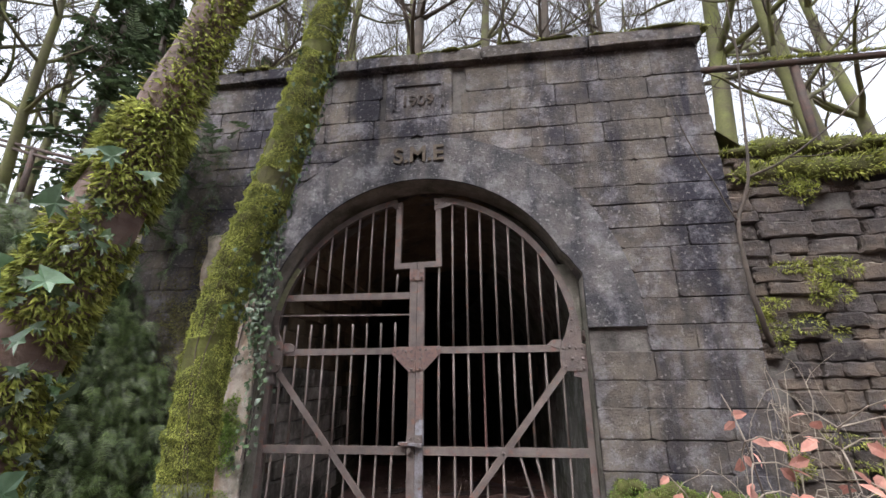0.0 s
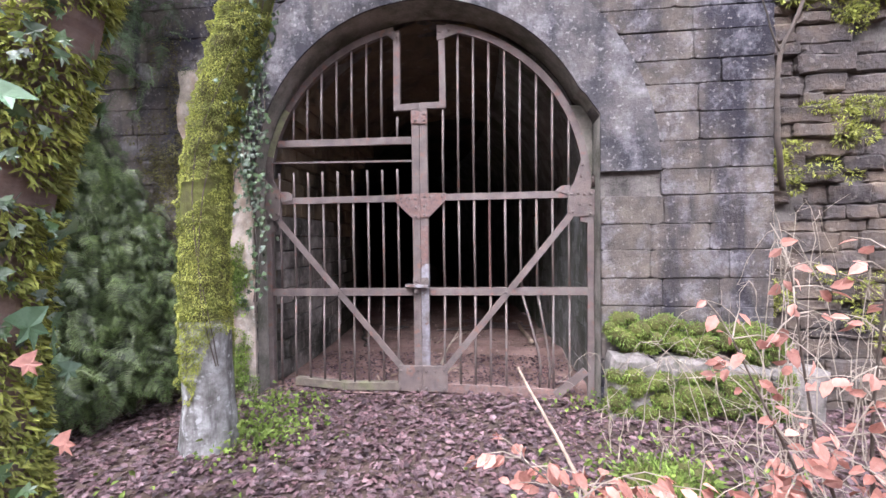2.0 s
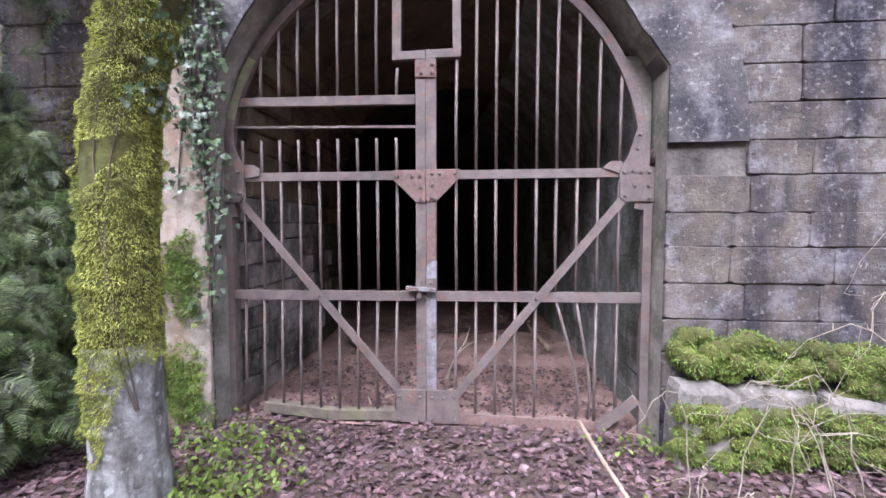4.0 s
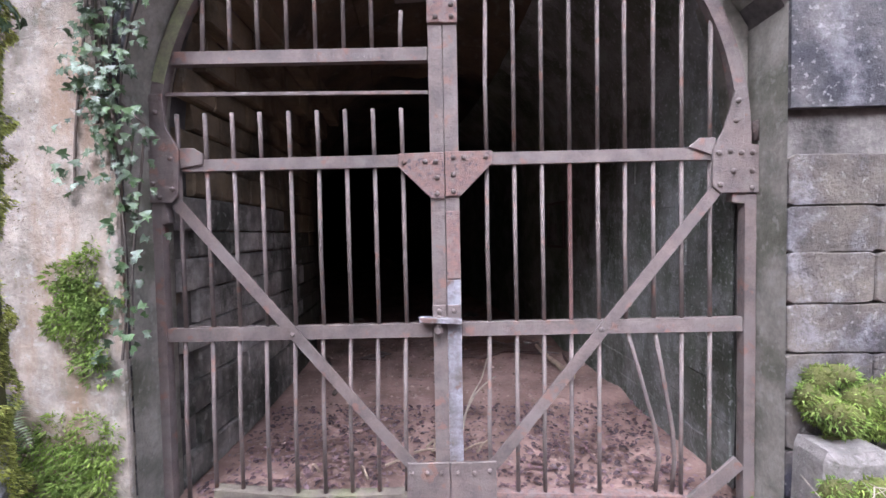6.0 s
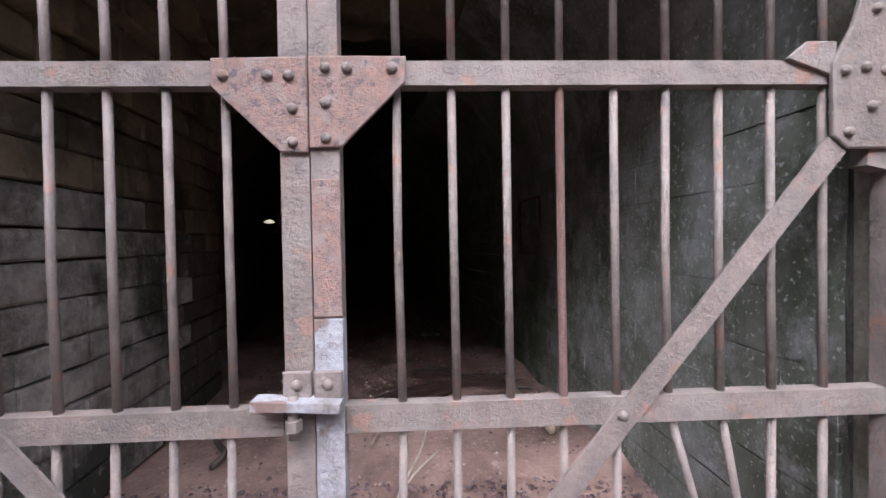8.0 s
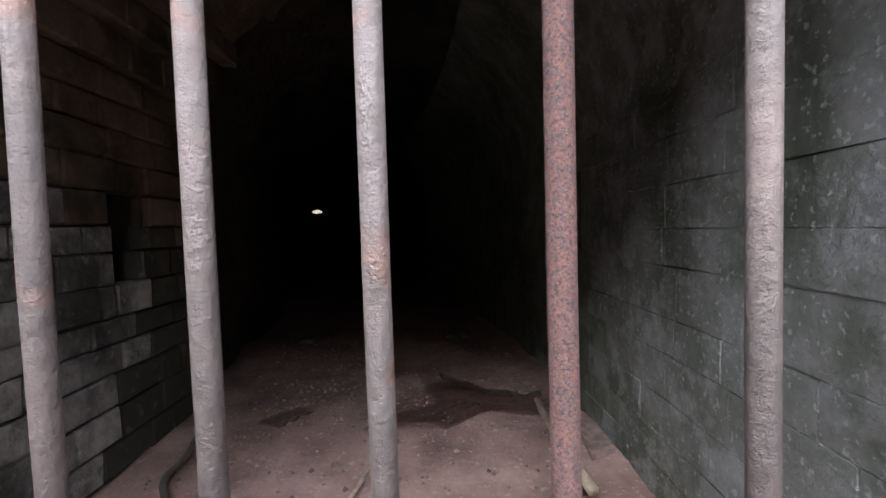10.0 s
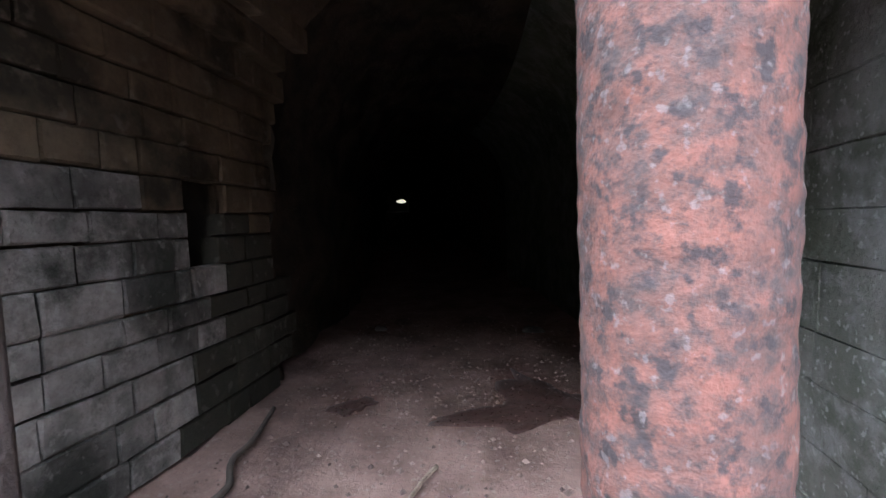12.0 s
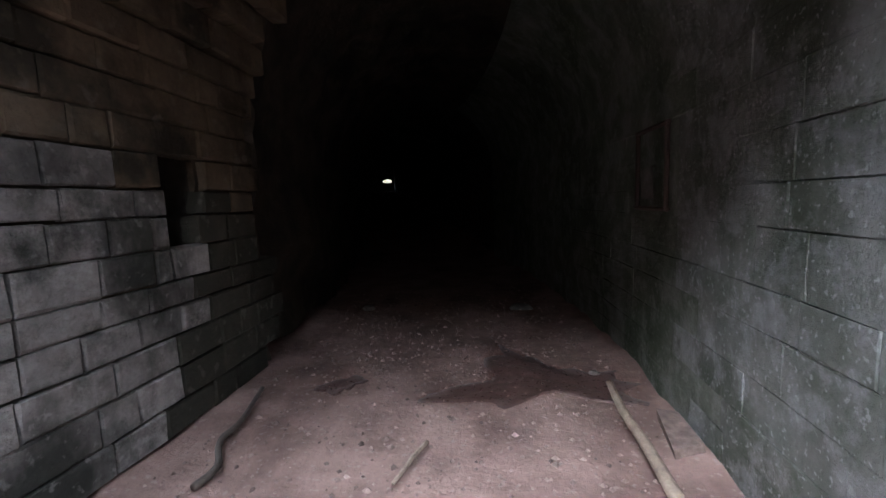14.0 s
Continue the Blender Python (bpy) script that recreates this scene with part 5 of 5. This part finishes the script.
q[:, 2] = np.abs(q[:, 2])
herbs = solid("ground_herbs", scatter(OVAL, OVAL_F, q, jitter(np.tile([0, -0.2, 1.0], (len(q), 1)), 0.5), jitter(np.tile([0, 0, 0.5], (len(q), 1)), 0.8), nrng.uniform(0.02, 0.05, len(q))), M_MOSSGREEN, "small green woodland herbs and moss round the tree foot", "plants", kind="stuff")
p, nn, d = on_tube([(-1.27, -1.1, 0), (-1.26, -1.1, 0.16)], [0.27, 0.19], 700)

# grassy moss hump
lump = [((1.62 + rng.gauss(0, 0.16), -1.45 + rng.gauss(0, 0.16), 0.03), (0.16, 0.14, 0.08)) for _ in range(8)] + [((2.3 + rng.gauss(0, 0.1), -2.0 + rng.gauss(0, 0.1), 0.03), (0.13, 0.13, 0.10)) for _ in range(4)]
moss_patch("low grassy moss hump among the leaves", lump, 4500, 0.06, M_MOSSGREEN)

# ---- sticks, brambles and the coppery beech ----
def branch(points, r0, r1, mat, label, name="fallen_stick", cat="stick", group=""):
    P, _ = smooth_line(points, [1] * len(points), 5)
    a = Acc()
    n = len(P)
    a.tube([(x + 0.004 * fuzz(x, y, z, 25), y, z + 0.004 * fuzz(z, x, y, 25)) for x, y, z in P], [r0 + (r1 - r0) * i / (n - 1) for i in range(n)], 7)
    return solid(name, a, mat, label, cat, group, smooth=True)


branch([(1.2, -2.25, 0.0), (1.0, -1.75, 0.28), (0.88, -1.45, 0.44), (0.757, -1.175, 0.60)], 0.011, 0.007, M_STICK, "pale broken stick leaning up from the leaves")
branch([(-1.5, -0.42, 0.025), (-1.35, -0.40, 0.03), (-1.15, -0.43, 0.02)], 0.016, 0.012, M_TWIGBARK, "dark dead stick on the leaves")


def beech(base, tips, leaves_per, seed, label):
    r = random.Random(seed)
    th = thing("beech_sapling", label, "sapling", "beech saplings")
    stem, twig = Acc(), Acc()
    P, O = [], []
    for tip in tips:
        mid = [(base[k] + tip[k]) / 2 + r.uniform(-0.06, 0.06) for k in range(3)]
        line, _ = smooth_line([base, mid, tip], [1, 1, 1], 6)
        stem.tube(line, [0.009 - 0.0065 * i / (len(line) - 1) for i in range(len(line))], 6, False)
        for i in range(4, len(line)):
            for _ in range(3):
                d = Vector((r.gauss(0, 1), r.gauss(0, 0.8), r.gauss(0.1, 0.5))).normalized()
                l = r.uniform(0.08, 0.24)
                q = Vector(line[i])
                e = q + d * l
                m = (q + e) / 2 + Vector((0, 0, 0.015))
                twig.tube([q, m, e], [0.003, 0.0022, 0.0015], 4, False)
                for _ in range(leaves_per * 2):
                    t = r.uniform(0.4, 1)
                    P.append(tuple(q.lerp(e, t)))
                    O.append((d.x + r.gauss(0, 0.6), d.y + r.gauss(0, 0.6), -0.55 + r.gauss(0, 0.35)))
    part("stem", stem, M_TWIGBARK, th, smooth=True)
    part("twig", twig, M_TWIG, th)
    P, O = np.array(P), np.array(O)
    part("leaves", scatter(OVAL, OVAL_F, P, jitter(np.tile([0, -0.6, 0.8], (len(P), 1)), 0.6), O, nrng.uniform(0.04, 0.07, len(P))), M_BEECH, th, "curled coppery pink beech leaves")
    return th


beech((1.95, -2.05, 0.0), [(1.60, -2.15, 1.25), (1.85, -2.2, 1.3), (1.45, -2.1, 1.0), (2.05, -2.2, 0.95)], 1, 21, "beech sapling holding sparse curled coppery winter leaves")
beech((1.75, -2.3, 0.0), [(1.75, -2.35, 0.75), (2.0, -2.3, 0.7), (1.55, -2.4, 0.55), (1.9, -2.5, 0.5)], 2, 22, "low beech sapling dense with coppery winter leaves")
beech((1.25, -2.35, 0.0), [(0.72, -2.25, 0.62), (0.9, -2.3, 0.52), (1.05, -2.25, 0.58), (1.25, -2.3, 0.50), (1.45, -2.35, 0.5), (0.95, -2.4, 0.42)], 2, 23, "low beech shoot dense with coppery winter leaves")


def bramble(seed, x0, x1, y0, y1, zmax):
    r = random.Random(seed)
    th = thing("bramble", "tangle of pale bare bramble stems", "bramble", "bare brambles")
    for _ in range(11):
        a = Acc()
        p = Vector((r.uniform(x0, x1), r.uniform(y0, y1), 0.0))
        h = r.uniform(0.3, 1) * zmax
        d = Vector((r.uniform(-1, 0.6), r.uniform(-0.5, 0.5), 0)) * r.uniform(0.3, 0.7)
        line, _ = smooth_line([p, p + d * 0.25 + Vector((0, 0, h * 0.7)), p + d * 0.7 + Vector((0, 0, h)), p + d * 1.2 + Vector((r.uniform(-0.1, 0.1), 0, h * 0.7))], [1] * 4, 5)
        line = [(q[0] + r.gauss(0, 0.008), q[1] + r.gauss(0, 0.008), q[2] + r.gauss(0, 0.006)) for q in line]
        a.tube(line, [0.0038 - 0.0026 * i / len(line) for i in range(len(line))], 5, False)
        for i in range(5, len(line), 2):
            q = Vector(line[i])
            e = q + Vector((r.gauss(0, 0.1), r.gauss(0, 0.06), r.gauss(0.02, 0.08)))
            m = (q + e) / 2 + Vector((r.gauss(0, 0.015), 0, r.gauss(0, 0.015)))
            a.tube([q, m, e], [0.002, 0.0014, 0.0008], 4, False)
        part("stem", a, M_TWIG, th)


bramble(31, 1.3, 2.3, -1.3, -0.6, 0.75)
bramble(32, 1.8, 2.8, -1.6, -0.7, 1.0)
bramble(33, 1.2, 2.4, -1.9, -1.2, 0.45)
bramble(34, 2.2, 3.0, -0.9, -0.5, 1.7)

# sapling rooted in the wall joint
sap = thing("wall_sapling", "thin bare sapling growing from the wall joint", "sapling")
for nm, pts, r0, r1 in (("stem", [(2.80, -0.12, 1.70), (2.68, -0.28, 1.95), (2.64, -0.32, 2.3), (2.66, -0.32, 2.65), (2.80, -0.34, 3.02), (2.86, -0.34, 3.5), (2.93, -0.36, 4.25), (2.95, -0.4, 5.2)], 0.022, 0.006),
                       ("branch", [(2.80, -0.34, 3.02), (3.1, -0.38, 3.15), (3.5, -0.42, 3.45), (4.0, -0.5, 4.0), (4.3, -0.5, 4.6)], 0.011, 0.003),
                       ("branch", [(2.66, -0.32, 2.65), (2.52, -0.36, 3.0), (2.35, -0.4, 3.5), (2.25, -0.42, 4.2)], 0.008, 0.002),
                       ("branch", [(3.1, -0.38, 3.15), (3.5, -0.4, 3.2), (4.2, -0.5, 3.7)], 0.006, 0.002)):
    P, _ = smooth_line(pts, [1] * len(pts), 5)
    a = Acc()
    a.tube([(x + 0.012 * fuzz(x, y, z, 7), y, z) for x, y, z in P], [r0 + (r1 - r0) * i / (len(P) - 1) for i in range(len(P))], 7)
    part(nm, a, M_TWIGBARK, sap, smooth=True)

# ---- rails on the bank and above the retaining wall ----
rail_l = thing("handrail", "dark iron handrail on the wooded bank", "handrail")
for dz in (0.0, -0.09):
    a = Acc()
    a.tube([(-7.6, 0.9, 5.35 + dz), (-5.6, 0.6, 4.62 + dz), (-3.9, 0.3, 4.02 + dz)], 0.025, 8)
    part("rail", a, M_DARKIRON, rail_l, smooth=True)
for x, y, z in ((-6.05, 0.66, 4.75), (-4.2, 0.35, 4.1)):
    a = Acc()
    a.tube([(x, y, hill_height(x, y) - 0.1), (x, y, z)], 0.04, 8)
    part("post", a, M_DARKIRON, rail_l, smooth=True)
pole = thing("boundary_rail", "old horizontal rail carrying a line of moss", "rail")
a = Acc()
a.tube([(2.72, 0.4, 4.66), (4.8, 0.4, 4.60), (9.0, 0.5, 4.62)], 0.035, 8)
part("rail", a, M_DARKIRON, pole, smooth=True)
p, nn, d = on_tube([(3.3, 0.4, 4.66), (4.8, 0.4, 4.62), (9.0, 0.5, 4.64)], [0.04, 0.04, 0.04], 3000, side=0.0, narrow=3)
moss_on("moss", pole, p + np.array([0, 0, 0.02]), nn + np.array([0, 0, 0.6]), 0.04, M_MOSS, 0.0)
for x in (3.9, 6.4, 8.6):
    a = Acc()
    a.tube([(x, 0.43, hill_height(x, 0.43) - 0.1), (x, 0.43, 4.6)], 0.04, 8)
    part("post", a, M_DARKIRON, pole, smooth=True)

# ---- inside the tunnel ----
def puddle(name, outline, label):
    a = Acc()
    n = len(outline)
    c = (sum(p[0] for p in outline) / n, sum(p[1] for p in outline) / n)
    k = 90
    P = []
    for i in range(k):
        t = i / k * n
        j = int(t)
        f = t - j
        p, q = outline[j], outline[(j + 1) % n]
        x, y = p[0] + (q[0] - p[0]) * f, p[1] + (q[1] - p[1]) * f
        w = 1 + 0.3 * fuzz(x, y, 1, 5) + 0.2 * fuzz(x, y, 2, 13)
        P.append((c[0] + (x - c[0]) * w, c[1] + (y - c[1]) * w))
    rings = 14
    for r in range(rings + 1):
        t = 1 - 0.98 * r / rings
        rim = 0.001 if r == 0 else 0.012
        for x, y in P:
            q = (c[0] + (x - c[0]) * t, c[1] + (y - c[1]) * t)
            a.v.append((q[0], q[1], floor_at(*q) + rim))
    for r in range(rings):
        for i in range(k):
            j = (i + 1) % k
            a.f.append((r * k + i, r * k + j, (r + 1) * k + j, (r + 1) * k + i))
    a.f.append(tuple(rings * k + i for i in range(k)))
    solid(name, a, M_PUDDLE, label, "puddle", smooth=True)


puddle("puddle", [(0.2, 3.5), (0.65, 3.2), (1.1, 3.15), (1.15, 2.65), (0.9, 2.7), (0.62, 2.75), (0.3, 2.5), (-0.2, 2.55), (0.1, 3.0)], "dark wet mud patch on the tunnel floor")
puddle("puddle", [(-1.1, 2.55), (-0.85, 2.8), (-0.7, 2.75), (-0.85, 2.5)], "small dark wet mud patch on the tunnel floor")
branch([(0.95, 2.85, 0.05), (0.97, 2.5, 0.045), (1.02, 2.15, 0.045), (1.06, 1.75, 0.05)], 0.022, 0.032, M_STICK, "thick weathered log lying on the tunnel floor", "fallen_log", "log")
branch([(-1.36, 2.4, 0.05), (-1.2, 2.0, 0.05), (-1.16, 1.78, 0.05), (-1.02, 1.6, 0.04), (-1.02, 1.45, 0.03)], 0.014, 0.02, M_TWIGBARK, "dark curved root on the tunnel floor")
branch([(-0.07, 2.0, 0.03), (-0.10, 1.85, 0.03), (-0.13, 1.65, 0.03)], 0.012, 0.010, M_STICK, "short pale stick on the tunnel floor")
branch([(0.05, 0.75, 0.02), (0.1, 0.85, 0.18), (0.2, 0.95, 0.33), (0.24, 1.0, 0.45)], 0.008, 0.004, M_TWIG, "thin twig standing in the tunnel debris")
branch([(0.03, 0.75, 0.03), (0.14, 0.85, 0.24), (0.30, 0.95, 0.34)], 0.008, 0.004, M_TWIG, "thin twig standing in the tunnel debris")
for i in range(10):
    x, y, an = rng.uniform(-0.9, 0.2), rng.uniform(0.15, 0.8), rng.uniform(0, 3)
    l = rng.uniform(0.08, 0.22)
    branch([(x, y, 0.03), (x + l * 0.5 * math.cos(an), y + l * 0.5 * math.sin(an), 0.045), (x + l * math.cos(an), y + l * math.sin(an), 0.03)], 0.008, 0.006, M_STICK, "small broken stick behind the gate", group="sticks behind the gate")
slab_pts = [(1.15, 2.1), (1.3, 2.15), (1.28, 2.5), (1.16, 2.48)]
a = Acc()
a.add([(x, y, 0.0) for x, y in slab_pts] + [(x * 0.99, y, 0.055 + 0.02 * (i % 2)) for i, (x, y) in enumerate(slab_pts)], [(4, 5, 6, 7), (0, 1, 5, 4), (1, 2, 6, 5), (2, 3, 7, 6), (3, 0, 4, 7)])
solid("fallen_slab", a, M_CRUMB, "flat stone slab against the tunnel wall", "stone")
st = Acc()
for i in range(2100):
    s, u = rng.uniform(0.3, 6.0), rng.uniform(-1.25, 1.25)
    if i > 1980:
        s, u = rng.gauss(2.85, 0.3), rng.uniform(-0.8, 1.0)
    p = tunnel_point(s, u, 0.0)
    p = (p[0], p[1], floor_at(p[0], p[1]) + 0.003)
    r = rng.uniform(0.005, 0.018) * (1.6 if rng.random() < 0.08 else 1)
    o = len(st.v)
    st.v += [(p[0] + dx * r * rng.uniform(0.6, 1.3), p[1] + dy * r * rng.uniform(0.6, 1.3), p[2] + dz * r * 0.7) for dx, dy, dz in ((1, 0, 0), (0, 1, 0), (-1, 0, 0), (0, -1, 0), (0, 0, 1.2))]
    st.f += [(o, o + 1, o + 4), (o + 1, o + 2, o + 4), (o + 2, o + 3, o + 4), (o + 3, o, o + 4)]
solid("gravel", st, M_CRUMB, "small pale stones and crumbs scattered on the mud", "gravel", kind="stuff")
for u, s, r in ((0.82, 4.75, 0.09), (-1.0, 5.0, 0.06), (1.1, 2.95, 0.03)):
    a = Acc()
    x, y, z = tunnel_point(s, u, 0.01)
    mound(a, (x, y, z), (r * 1.4, r, r * 0.6), 6)
    solid("stone", a, M_LINING, "pale rounded stone on the tunnel floor", "stone", "loose stones", smooth=True)

# iron frame on the wet wall
fr = thing("wall_bracket", "rusted iron bracket frame fixed on the wet tunnel wall", "bracket")
for s0, z0, s1, z1 in ((2.55, 1.18, 2.55, 1.70), (3.0, 1.18, 3.0, 1.70), (2.53, 1.19, 3.02, 1.19), (2.53, 1.69, 3.02, 1.69)):
    a = Acc()
    a.tube([tunnel_point(s0, 1.40, z0), tunnel_point(s1, 1.40, z1)], 0.015, 6)
    part("bar", a, M_DARKIRON, fr)
a = Acc()
a.add([tunnel_point(s, 1.408, z) for s, z in ((2.75, 1.25), (2.95, 1.25), (2.97, 1.45), (2.77, 1.46))] + [tunnel_point(s, 1.44, z) for s, z in ((2.75, 1.25), (2.95, 1.25), (2.97, 1.45), (2.77, 1.46))], [(0, 1, 2, 3), (0, 4, 5, 1), (3, 2, 6, 7)])
part("patch", a, M_LINING, fr, "pale mortar patch")
